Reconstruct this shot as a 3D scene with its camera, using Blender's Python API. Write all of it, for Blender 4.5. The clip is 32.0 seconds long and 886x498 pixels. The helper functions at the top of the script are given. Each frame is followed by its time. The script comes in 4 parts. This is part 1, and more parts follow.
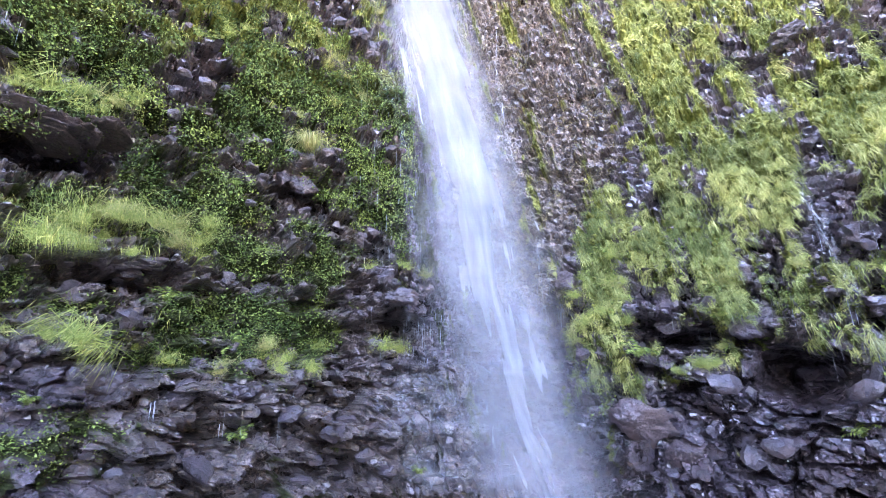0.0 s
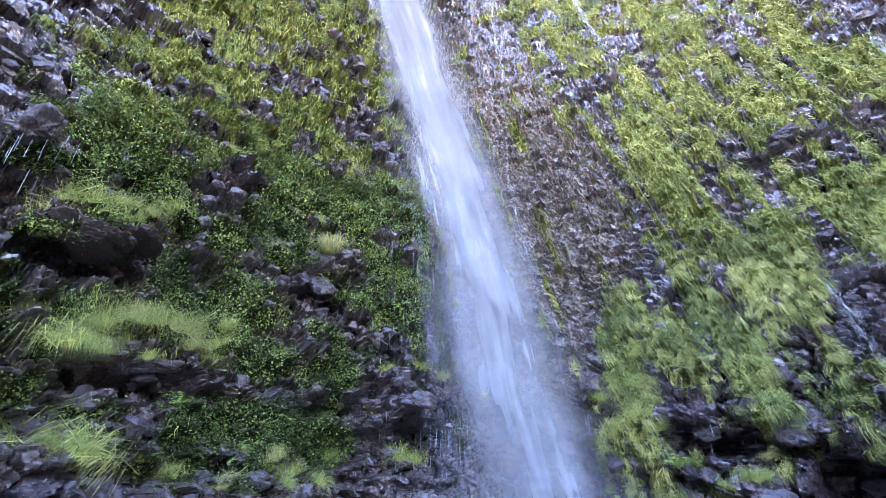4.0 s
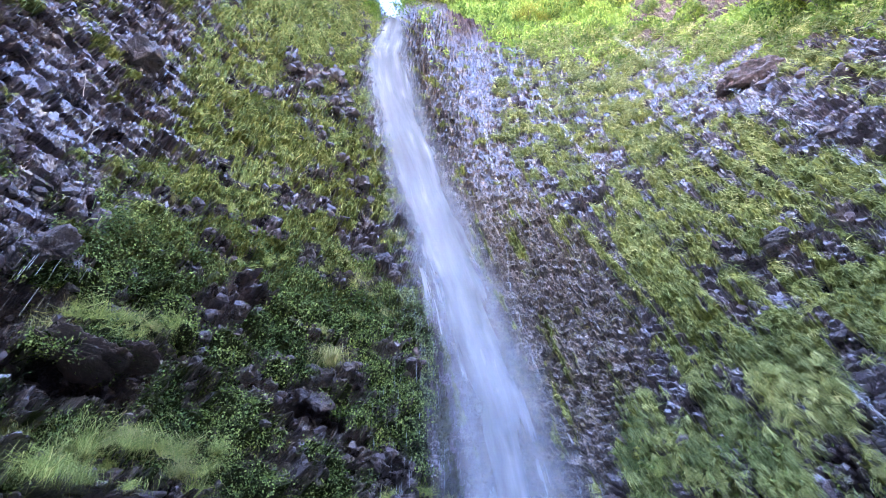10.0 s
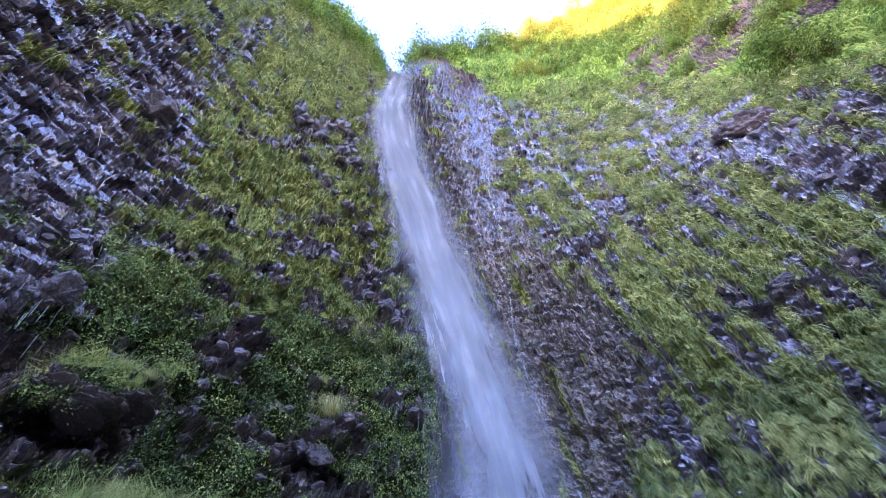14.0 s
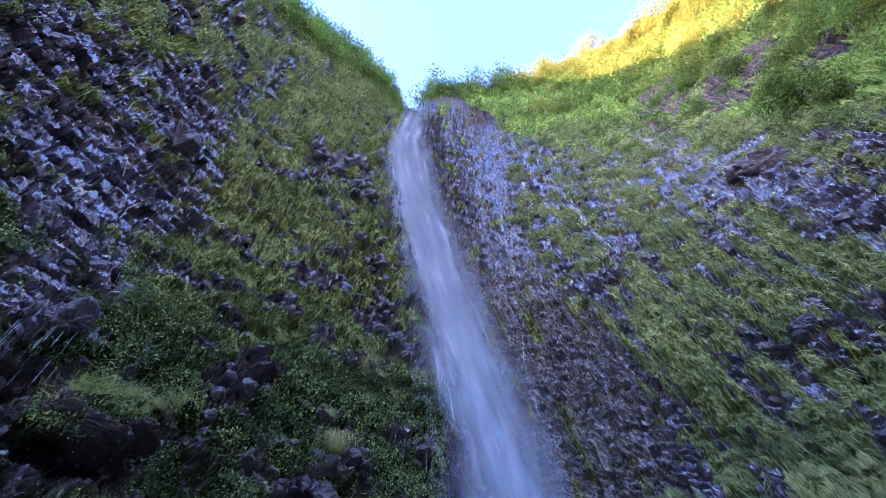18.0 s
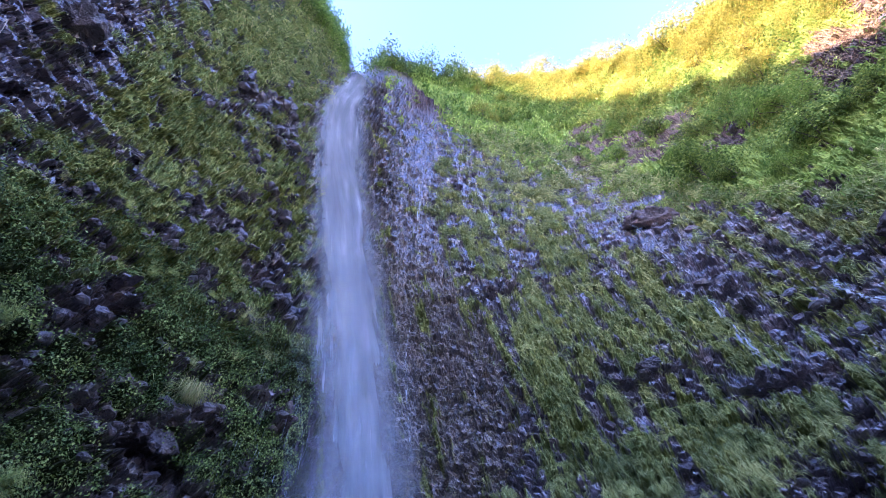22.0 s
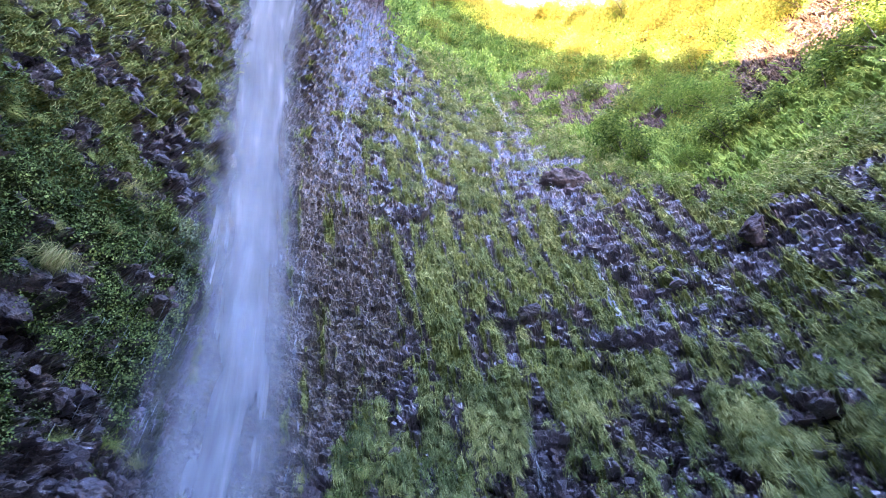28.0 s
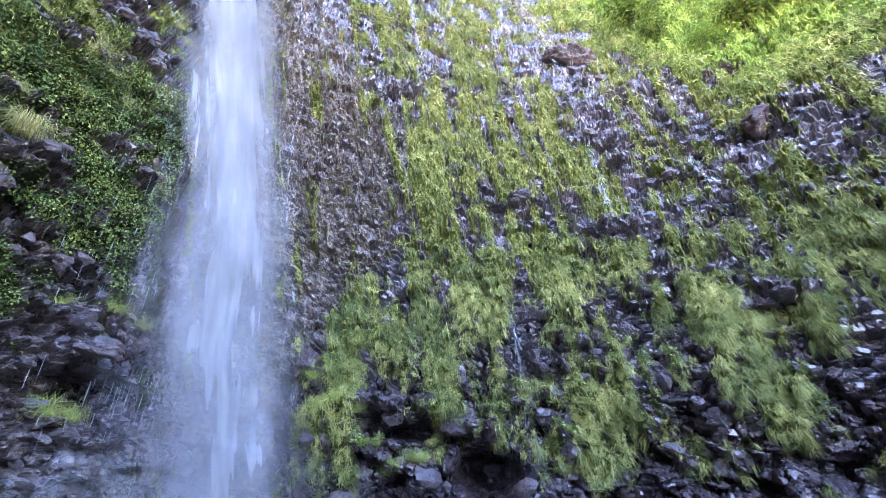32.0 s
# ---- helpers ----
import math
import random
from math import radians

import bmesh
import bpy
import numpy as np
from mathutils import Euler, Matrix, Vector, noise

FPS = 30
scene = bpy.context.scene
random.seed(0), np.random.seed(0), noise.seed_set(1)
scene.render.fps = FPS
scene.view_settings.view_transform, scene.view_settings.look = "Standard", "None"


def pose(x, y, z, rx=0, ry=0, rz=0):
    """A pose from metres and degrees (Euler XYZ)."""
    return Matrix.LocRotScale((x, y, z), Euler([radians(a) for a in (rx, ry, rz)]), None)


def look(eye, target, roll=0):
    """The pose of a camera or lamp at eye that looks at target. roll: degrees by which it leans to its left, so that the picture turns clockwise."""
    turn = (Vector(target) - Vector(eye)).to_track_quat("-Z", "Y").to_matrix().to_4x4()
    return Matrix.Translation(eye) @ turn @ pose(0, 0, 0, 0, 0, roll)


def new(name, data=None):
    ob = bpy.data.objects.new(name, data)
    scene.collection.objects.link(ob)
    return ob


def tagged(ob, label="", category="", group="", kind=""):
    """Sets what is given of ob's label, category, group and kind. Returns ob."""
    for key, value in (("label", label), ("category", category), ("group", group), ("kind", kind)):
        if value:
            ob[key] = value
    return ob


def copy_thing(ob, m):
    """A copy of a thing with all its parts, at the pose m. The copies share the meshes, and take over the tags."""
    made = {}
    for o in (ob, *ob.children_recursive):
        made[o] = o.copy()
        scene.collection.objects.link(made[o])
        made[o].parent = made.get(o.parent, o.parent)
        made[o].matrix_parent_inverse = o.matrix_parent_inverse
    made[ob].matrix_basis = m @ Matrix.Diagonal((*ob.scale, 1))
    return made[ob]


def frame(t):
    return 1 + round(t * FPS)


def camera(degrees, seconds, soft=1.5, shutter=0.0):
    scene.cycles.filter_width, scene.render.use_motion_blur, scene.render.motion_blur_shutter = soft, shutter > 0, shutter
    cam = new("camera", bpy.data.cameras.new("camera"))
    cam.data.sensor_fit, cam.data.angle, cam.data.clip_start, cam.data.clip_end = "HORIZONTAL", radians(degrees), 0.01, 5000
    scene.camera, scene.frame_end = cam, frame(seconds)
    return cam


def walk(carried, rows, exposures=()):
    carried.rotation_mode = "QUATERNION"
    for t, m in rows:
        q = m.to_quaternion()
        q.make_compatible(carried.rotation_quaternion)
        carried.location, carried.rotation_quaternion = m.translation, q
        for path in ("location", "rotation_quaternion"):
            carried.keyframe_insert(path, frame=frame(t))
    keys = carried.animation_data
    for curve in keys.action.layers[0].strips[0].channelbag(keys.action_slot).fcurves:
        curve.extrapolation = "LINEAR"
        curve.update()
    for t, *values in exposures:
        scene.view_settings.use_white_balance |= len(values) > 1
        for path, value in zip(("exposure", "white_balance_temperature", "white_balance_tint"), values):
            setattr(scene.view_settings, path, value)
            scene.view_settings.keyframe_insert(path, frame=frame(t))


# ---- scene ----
cam = camera(89.27, 32.0, soft=0.6)
EYE = (0.0, 0.0, 1.6)

# seconds, turn to the left, tilt upwards, lean (degrees): the camera turns where it stands
VIEWS = (
    (0.0, -1.09, 15.57, -1.15),
    (0.5, -0.78, 16.93, -1.21),
    (1.0, -0.55, 18.45, -1.19),
    (1.5, -0.36, 20.48, -1.31),
    (2.0, -0.06, 21.96, -1.31),
    (2.5, 0.19, 23.45, -1.30),
    (3.0, 0.54, 25.28, -1.29),
    (3.5, 0.77, 26.75, -1.23),
    (4.0, 0.91, 28.16, -1.25),
    (4.5, 1.13, 29.94, -1.20),
    (6.5, 1.29, 34.18, -1.27),
    (7.0, 1.10, 34.90, -1.53),
    (7.5, 0.98, 35.86, -1.73),
    (8.0, 1.01, 36.98, -1.85),
    (8.5, 1.06, 38.17, -1.98),
    (9.0, 1.00, 39.37, -2.17),
    (9.5, 0.92, 40.95, -2.34),
    (10.0, 0.78, 41.96, -2.61),
    (10.5, 0.75, 42.82, -2.87),
    (11.0, 0.79, 43.65, -3.02),
    (11.5, 0.80, 44.31, -3.12),
    (12.0, 0.77, 44.81, -3.16),
    (12.5, 0.78, 45.36, -3.17),
    (13.0, 0.78, 46.14, -3.04),
    (13.5, 0.85, 46.98, -2.78),
    (14.0, 0.93, 47.83, -2.57),
    (14.5, 1.10, 48.72, -2.32),
    (16.5, 3.44, 51.83, -0.99),
    (17.0, 3.81, 52.13, -0.37),
    (17.5, 3.73, 52.18, 0.02),
    (18.0, 3.17, 52.10, 0.22),
    (18.5, 2.16, 51.86, 0.24),
    (19.0, 0.68, 51.57, 0.11),
    (19.5, -1.31, 51.26, -0.03),
    (20.0, -3.77, 50.93, -0.07),
    (20.5, -6.64, 50.74, -0.01),
    (21.0, -9.60, 50.51, 0.11),
    (21.5, -12.48, 50.25, 0.09),
    (22.0, -15.23, 50.06, 0.12),
    (22.5, -17.71, 49.89, 0.15),
    (23.0, -19.83, 49.71, 0.37),
    (23.5, -21.66, 49.57, 0.62),
    (24.0, -23.30, 49.46, 0.81),
    (24.5, -25.06, 49.18, 0.77),
    (25.0, -26.77, 48.79, 0.56),
    (25.5, -28.17, 48.12, 0.32),
    (27.5, -30.49, 42.39, 0.55),
    (28.0, -30.90, 40.45, 0.72),
    (28.5, -31.25, 38.48, 0.88),
    (29.0, -31.49, 36.65, 1.00),
    (29.5, -31.68, 34.89, 1.16),
    (30.0, -31.85, 33.24, 1.31),
    (30.5, -32.04, 31.18, 1.48),
    (31.0, -32.26, 28.98, 1.59),
    (31.5, -32.44, 26.94, 1.70),
    (32.0, -32.67, 25.51, 1.74),
)


def view(turn, tilt, lean):
    return pose(*EYE, 90 + tilt, 0, turn) @ pose(0, 0, 0, 0, 0, lean)


walk(cam, [(t, view(a, b, c)) for t, a, b, c in VIEWS],
     exposures=((0.0, 5.31, 6440, 44), (3.0, 4.91, 6040, 43), (4.0, 4.81, 5890, 42), (9.0, 4.56, 5560, 42), (11.0, 4.46, 5540, 48), (12.0, 4.66, 5540, 49), (13.0, 4.36, 5440, 49), (14.5, 3.86, 5340, 50),
                (16.5, 3.43, 4930, 50), (19.0, 3.43, 4900, 51), (23.0, 3.48, 4990, 53), (25.5, 3.61, 5040, 50), (28.0, 4.01, 5190, 47),
                (29.0, 4.26, 5490, 46), (30.0, 4.31, 5640, 40), (32.0, 4.78, 5850, 40)))

# ---------------------------------------------------------------- light
SUN_AZ, SUN_EL = 105.0, 12.5          # degrees to the left of +y, degrees up
world = bpy.data.worlds.new("world")
scene.world = world
world.use_nodes = True
wn = world.node_tree
sky = wn.nodes.new("ShaderNodeTexSky")
sky.sky_type = "NISHITA"
sky.sun_disc = False
sky.sun_elevation = radians(SUN_EL)
sky.sun_rotation = radians(-SUN_AZ)
sky.dust_density = 0.4
sky.ozone_density = 1.4
wn.nodes["Background"].inputs["Strength"].default_value = 0.15
wn.links.new(sky.outputs["Color"], wn.nodes["Background"].inputs["Color"])

sun = bpy.data.lights.new("sun", "SUN")
sun.energy, sun.angle, sun.color = 4.0, radians(0.5), (1.0, 0.70, 0.24)
sun_dir = Vector((-math.sin(radians(SUN_AZ)) * math.cos(radians(SUN_EL)),
                  math.cos(radians(SUN_AZ)) * math.cos(radians(SUN_EL)), math.sin(radians(SUN_EL))))
new("sun", sun).matrix_world = look(sun_dir * 80, (0, 0, 0))


# ---------------------------------------------------------------- noise
def chance(ix, iy, iz, seed):
    """A repeatable number from 0 to 1 for each lattice cell."""
    h = (ix.astype(np.int64) * 73856093) ^ (iy.astype(np.int64) * 19349663) ^ (iz.astype(np.int64) * 83492791) ^ (seed * 2654435)
    h = (h ^ (h >> 13)) * 1274126177 & 0x7FFFFFFF
    h = (h ^ (h >> 15)) * 461845907 & 0x7FFFFFFF
    return ((h ^ (h >> 16)) & 0xFFFFF) / float(0x100000)


def soft_noise(p, seed=0):
    """Smooth noise from 0 to 1 at the points p (n, 3)."""
    c = np.floor(p).astype(np.int64)
    f = p - c
    f = f * f * (3 - 2 * f)
    out = 0
    for dx in (0, 1):
        for dy in (0, 1):
            for dz in (0, 1):
                w = (f[:, 0] if dx else 1 - f[:, 0]) * (f[:, 1] if dy else 1 - f[:, 1]) * (f[:, 2] if dz else 1 - f[:, 2])
                out = out + w * chance(c[:, 0] + dx, c[:, 1] + dy, c[:, 2] + dz, seed)
    return out


def layered(p, octaves=4, seed=0, gain=0.5):
    out, amp, total = 0, 1.0, 0.0
    for k in range(octaves):
        out = out + amp * soft_noise(p * 2.0 ** k + 17.3 * k, seed + k)
        total, amp = total + amp, amp * gain
    return out / total


def cells(p, seed=0, dip=0.0):
    """Distance to the nearest and second nearest cell centre, the nearest cell's own number, and a slope across the cell."""
    c = np.floor(p).astype(np.int64)
    f1, f2, own = np.full(len(p), 9.0), np.full(len(p), 9.0), np.zeros(len(p))
    lean = np.zeros(len(p))
    for dx in (-1, 0, 1):
        for dy in (-1, 0, 1):
            for dz in (-1, 0, 1):
                q = c + (dx, dy, dz)
                three = [chance(q[:, 0], q[:, 1], q[:, 2], seed + 7 * k) for k in range(3)]
                away = p - np.stack([q[:, k] + 0.1 + 0.8 * three[k] for k in range(3)], -1)
                d = np.sqrt((away ** 2).sum(1))
                near = d < f1
                f2 = np.where(near, f1, np.minimum(f2, d))
                mine = chance(q[:, 0], q[:, 1], q[:, 2], seed + 99)
                own = np.where(near, mine, own)
                tip = sum(away[:, k] * (((three[k] * 7.31 + mine * 3.7) % 1.0) - 0.5) for k in range(3)) - dip * away[:, 2]
                lean = np.where(near, tip, lean)
                f1 = np.where(near, d, f1)
    return f1, f2, own, lean


def step(a, b, x):
    t = np.clip((x - a) / (b - a), 0, 1)
    return t * t * (3 - 2 * t)


# ---------------------------------------------------------------- shape of the amphitheatre, as seen round the viewer
# az: degrees to the left of +y, el: degrees above the eye
BASE_AZ = (-102, -80, -65, -45, -25, -15, -5, 5, 15, 30, 45, 60, 84)
BASE_R = (11.5, 11, 10.5, 10, 10, 10.5, 11.2, 11, 10.2, 9, 8.3, 8, 8)
TOP_AZ = (-102, -93, -75, -58, -43, -20, 0, 13, 30, 45, 60, 84)
TOP_R = (30, 30, 30, 29, 26, 19.5, 16.5, 15.5, 14.3, 14, 14, 13.5)
RIM_AZ = (-102, -91, -80, -70, -58, -47, -35, -16, 4, 10, 13, 16, 20, 25, 44, 62, 75, 84)
RIM_EL = (52, 55.5, 59.5, 62.5, 65.2, 67.6, 69.2, 70.6, 71.2, 70.6, 69.0, 69.2, 69.8, 71.3, 71.6, 71.2, 70.5, 69)


def reach(az, el):
    """Level distance from the viewer to the undisturbed cliff."""
    base, top = np.interp(az, BASE_AZ, BASE_R), np.interp(az, TOP_AZ, TOP_R)
    bend = 1.6 + 1.0 * step(0, -45, az)
    return base + (top - base) * (np.clip(el, 0, 90) / 70) ** bend


def rim(az):
    wave = 0.5 * np.sin(np.asarray(az) * 0.9) + 0.35 * np.sin(np.asarray(az) * 2.3 + 1)
    return np.interp(az, RIM_AZ, RIM_EL) + 0.5 * wave * step(16, 22, np.abs(np.asarray(az) - 5))


def ray(az, el):
    a, e = np.radians(az), np.radians(el)
    return np.stack([-np.sin(a) * np.cos(e), np.cos(a) * np.cos(e), np.sin(e)], -1)


FALL_EL = (-16, -12.7, -6.4, 1.3, 9.7, 18.3, 28.3, 37, 46, 54, 61.5, 65.4, 69.2, 72)
FALL_AZ = (-14.0, -12.8, -10.4, -8.5, -7.0, -6.0, -4.2, -1.9, 2.0, 6.3, 12.3, 14.6, 12.8, 12.6)


def fall_axis(el):
    return np.interp(el, FALL_EL, FALL_AZ)


def moss_edge(el):
    """Where the bare brown strip beside the fall gives way to the green wall."""
    return np.interp(el, (-10, 5, 11.4, 20, 28, 38, 45, 52.5, 59, 63, 67, 70), (-14, -15, -17.3, -24, -26.2, -25, -20.8, -13, -14, -16, -17, -4))


# overhanging blocks, ledges and hollows: az, el, half width, half height, metres towards the viewer
LEFT_FORMS = (
    (44.5, 20.8, 5.5, 2.2, -2.4), (43, 24.4, 5, 0.9, 0.6), (18, 20.8, 4, 1.8, -1.4), (17, 25.4, 2.6, 1.3, 0.5),
    (24, 27, 2.2, 1.6, 0.45), (8.2, 18.6, 2, 0.9, -0.8), (15.8, 8.0, 3, 0.9, -1.3), (17, 10.8, 3.5, 1.3, 0.45),
    (5.5, 5.4, 4.5, 1.4, -1.5), (4, 9, 5, 2, 0.5), (34, 9.4, 7, 0.8, -1.2), (35, 12.6, 7, 1.2, 0.5),
    (25, -5.4, 4.5, 0.9, -0.7), (27, -2.2, 3, 1.8, 0.5), (51.5, 30.5, 3, 1.6, 0.7), (52, 25.5, 4, 3, -0.8),
    (57, 51.5, 4, 2.0, 0.7), (66, 46, 5, 3, -0.6))
RIGHT_FORMS = (
    (-38.5, -1, 3.4, 2.2, -1.9), (-30, 3.2, 6, 0.9, -1.3), (-15, 6.5, 2.2, 1.6, -0.8), (-16.5, 11, 3, 2.6, 0.5),
    (-24, -7, 4, 3, 0.4), (-29, 6.3, 5, 1.2, 0.5), (-38, 4.2, 4, 1.0, 0.5), (-25, 44.6, 6, 0.7, 0.35),
    (-9, 48, 4, 0.7, 0.3), (-44, 31.6, 8, 0.8, 0.4), (-56, 27.4, 7, 0.9, 0.45), (-54.5, 47, 2.2, 1.2, 0.5),
    (-67, 31.5, 5, 0.7, 0.35), (-71, 16.5, 4, 0.8, 0.4), (-74, 32, 3, 1.5, -0.6), (-62, 21, 5, 0.7, 0.3))


def forms(az, el):
    out = np.zeros(np.shape(az))
    for a, e, w, h, d in LEFT_FORMS + RIGHT_FORMS:
        out += d * np.exp(-(((az - a) / w) ** 2 + ((el - e) / h) ** 2) ** 2)
    return out


# patches of thicker growth and of bare rock: az, el, half width, half height, more or less
THICK = (
    (-34, 23, 6.3, 7, 0.1), (-38, 18, 3, 4, 0.2), (-48, 23, 2, 8, 0.3), (-55, 22, 3, 3, 0.25), (-54, 6, 3.5, 2, 0.2),
    (-30, 34, 3.4, 5.7, 0.25), (-47, 37, 4, 3, 0.2), (-60, 16, 1.8, 3.7, 0.2), (-66, 16, 1.8, 3, 0.25), (-69, 4, 1.5, 2.2, 0.3),
    (-36, 21, 3.7, 3.5, 0.2), (-32, 29, 3, 3.6, 0.2), (-21, 9, 2.2, 2.7, 0.25), (-46, 21, 1.5, 3, 0.2), (-32, 37, 4.8, 4, 0.2))
BARE = (
    (-43, 31, 4, 1, -0.35), (-43, 14, 2, 4, -0.3), (-57, 26, 4.5, 1.3, -0.35), (-62, 5, 3, 2, -0.35), (-72, 17, 3, 1.4, -0.35),
    (-75, 7, 3.3, 6.6, -0.35), (-77, 25, 1.7, 3.2, -0.2), (-24, 45, 5.7, 0.9, -0.3), (-45, 29, 3.5, 1.4, -0.35), (-43, 17, 1.5, 4.3, -0.35),
    (-31, 4, 5.5, 1.3, -0.3), (-33, 28, 2.3, 0.8, -0.25), (-48, 52, 2.5, 2.5, -0.2), (-19, 60, 9, 4, -0.2), (-52, 45, 2.6, 1.4, -0.3), (-61, 54.5, 8, 2.6, -0.66), (-69, 50.0, 5, 1.6, -0.66), (-50, 58.5, 7, 2.6, -0.6), (-89, 48.2, 10, 2.6, -0.8))
SHADED = (
    (62, 55, 10, 3, -0.3), (59, 45, 6, 3, -0.2), (39, 47, 2.3, 0.7, -0.3), (24, 50, 3.6, 0.8, -0.3), (35, 52, 9, 3.7, 0.2),
    (41, 65, 8, 3.3, 0.25), (14, 40, 2.3, 5.5, -0.2), (32, 33, 3.7, 1.7, -0.25), (24, 27, 3, 2, -0.3), (16, 24.5, 3.5, 3, -0.35),
    (34, 11, 11, 1.8, -0.35), (18, 10, 4, 2.4, -0.35), (4, 10, 5, 2.8, -0.3), (15, 4, 4.7, 1.7, 0.3), (6, 4, 2.8, 1.1, 0.35),
    (41, 16, 6, 2.7, 0.25), (40, 5, 2.6, 2.1, 0.2), (24, -4, 19, 4, -0.2), (38, -5, 3.8, 2.4, 0.3))


def fall_line(az, el):
    """A bearing that stays the same along the lines in which water runs down the wall."""
    return np.where(az < 5, az - np.where(el > 30, 0.42, 0.2) * (el - 30), az - 0.1 * (el - 30))


def cover(az, el, p):
    """How much of the rock is overgrown, 0 to 1."""
    left = np.interp(el, (-12, -3, 1, 4, 8, 20, 36, 46, 60, 72), (0.2, 0.18, 0.16, 0.26, 0.45, 0.6, 0.6, 0.56, 0.6, 0.74))
    left = left - 0.22 * step(44, 56, az) * step(27, 36, el)
    right = np.interp(el, (-12, -2, 2, 8, 14, 30, 45, 52, 62), (0.05, 0.2, 0.42, 0.49, 0.5, 0.48, 0.47, 0.48, 0.53))
    ragged = layered(p / 1.6, 4, 51, 0.6) - 0.5
    hill = np.interp(az, (-75, -66, -58, -46, -30, -13), (37, 42, 48, 55.5, 62, 66))
    right = np.where(el > hill + 16 * ragged, 0.92, right)
    edge = moss_edge(el) + 14 * ragged
    strip = np.where(el < 2, 0.12, 0.22)
    amount = np.where(az < edge, right, strip)
    mix = step(0, 6, az - fall_axis(el) - 3)
    amount = amount * (1 - mix) + left * mix
    slide = fall_line(az, el)
    streak = layered(np.stack([slide / 1.2, el / 10.0, 0 * az], -1), 5, 11, 0.72)
    patch = layered(p / 0.9, 5, 31, 0.68)
    share = np.where(az < 5, 0.62 - 0.3 * step(44, 54, el), 0.22)
    field = share * streak + (1 - share) * patch
    ledges = 0.7 * np.clip(-forms(az, el), 0, 1)
    for a, e, w, h, d in THICK + BARE + SHADED:
        slip = -0.35 * (el - e) if a < 0 else 0
        ledges = ledges - d * np.exp(-(((az + slip - a) / w) ** 2 + ((el - e) / h) ** 2) ** 2)
    for a, e, w, h, d in RIGHT_FORMS:
        if d > 0 and e > 12:
            ledges += 0.3 * np.exp(-(((az - a) / w) ** 2 + ((el - e + 0.3) / h) ** 2) ** 2)
    return step(-0.06, 0.06, amount - 0.5 + (field - 0.5) * 2.9 - ledges)


def relief(az, el, p, green):
    """Metres by which the surface stands out towards the viewer, and along the wall's own normal."""
    hill = step(40, 56, el) * step(-30, -50, az)
    q = np.stack([p[:, 0], p[:, 1], p[:, 2] + 0.18 * p[:, 0]], -1)
    bent = 0.35 * (np.stack([layered(p / 0.9 + 40 * k, 3, 8 + k) for k in range(3)], -1) - 0.5)
    broad = (layered(p / 3.2, 3, 5) - 0.5) * 1.1
    slabs = step(36, 46, az) * step(24, 32, el) + 0.6 * step(16, 30, az) * step(38, 44, el) * step(46, 36, az)      # layers that dip towards the viewer
    long = 1 + 0.35 * slabs[:, None] * (1, 1, 0)
    low = step(6, 0, el)
    dip = step(-6, 8, az) + 0.1 * step(8, -6, az)
    sleek = step(38, 52, el) * step(6, -8, az)          # the upper open wall is worn smooth by running water
    f1, f2, big, tip1 = cells((q + bent) / ((1.0, 1.0, 0.6) * long), 3, 0.10 * dip * (1 - slabs))
    g1, g2, mid, tip2 = cells((q + bent * 0.6) / ((0.44, 0.44, 0.28) * long), 4, 0.2 * dip * (1 - slabs))
    h1, h2, small, tip3 = cells((q + bent * 0.4) / ((0.18, 0.18, 0.13) * long), 6, 0.2 * dip * (1 - slabs))
    rough = (layered(p / 0.3, 3, 14) - 0.5) * 0.10 * (1 - 0.7 * slabs) * (1 - 0.6 * sleek)
    crack = -0.26 * (1 - step(0.0, 0.08, f2 - f1)) - 0.15 * (1 - step(0.0, 0.1, g2 - g1)) - 0.05 * (1 - step(0.0, 0.15, h2 - h1))
    layer = (q[:, 2] + bent[:, 0] * 1.6) / 0.62 + 0.8 * layered(p / 2.4, 2, 19)
    strata = (1 - (layer - np.floor(layer))) * step(0.44, 0.6, layered(p / 1.7 + 9, 3, 20)) * step(30, 12, el) * step(-4, 8, az)
    rock = (big - 0.5) * 0.46 + tip1 * (1.0 - 0.6 * slabs) + (mid - 0.5) * 0.30 + tip2 * (0.8 - 0.5 * slabs) + ((small - 0.5) * 0.11 + tip3 * 0.42) * (1 - 0.35 * low) * (1 - 0.6 * slabs) * (1 - 0.5 * sleek) + crack - 0.3 * (mid < 0.13) + 0.34 * strata
    open_side = step(2, -10, az) * step(4, 12, el)
    cushion = 0.42 * layered(p / 0.5, 3, 21, 0.6) - 0.14 + 0.14 * (layered(p / 0.16, 2, 25) - 0.5) + (0.42 * tip2 + 0.16 * (mid - 0.5) + 0.2 * tip3 - 0.12 * (1 - step(0.0, 0.16, g2 - g1))) * (1 - 0.55 * open_side)
    strip = step(0, 3, az - moss_edge(el)) * step(6, 2, az - fall_axis(el)) * step(3, 8, el)
    rock = rock * (1 - 0.40 * open_side) * (1 - 0.4 * strip) * (1 - 0.3 * sleek) + (1 - 0.3 * sleek) * strip * (0.1 * (small - 0.5) + 0.22 * tip3)
    slide = fall_line(az, el)
    furrow = layered(np.stack([slide / 0.8, el / 7.0, 0 * az], -1), 3, 23, 0.65) - 0.45
    cushion = cushion + open_side * (0.5 * furrow - 0.1 * (np.abs(furrow) < 0.02))
    fine = rock * (1 - 0.6 * green) * (1 - 0.45 * hill) + rough + green * cushion
    beside = np.exp(-((az - fall_axis(el)) / 5.0) ** 2)
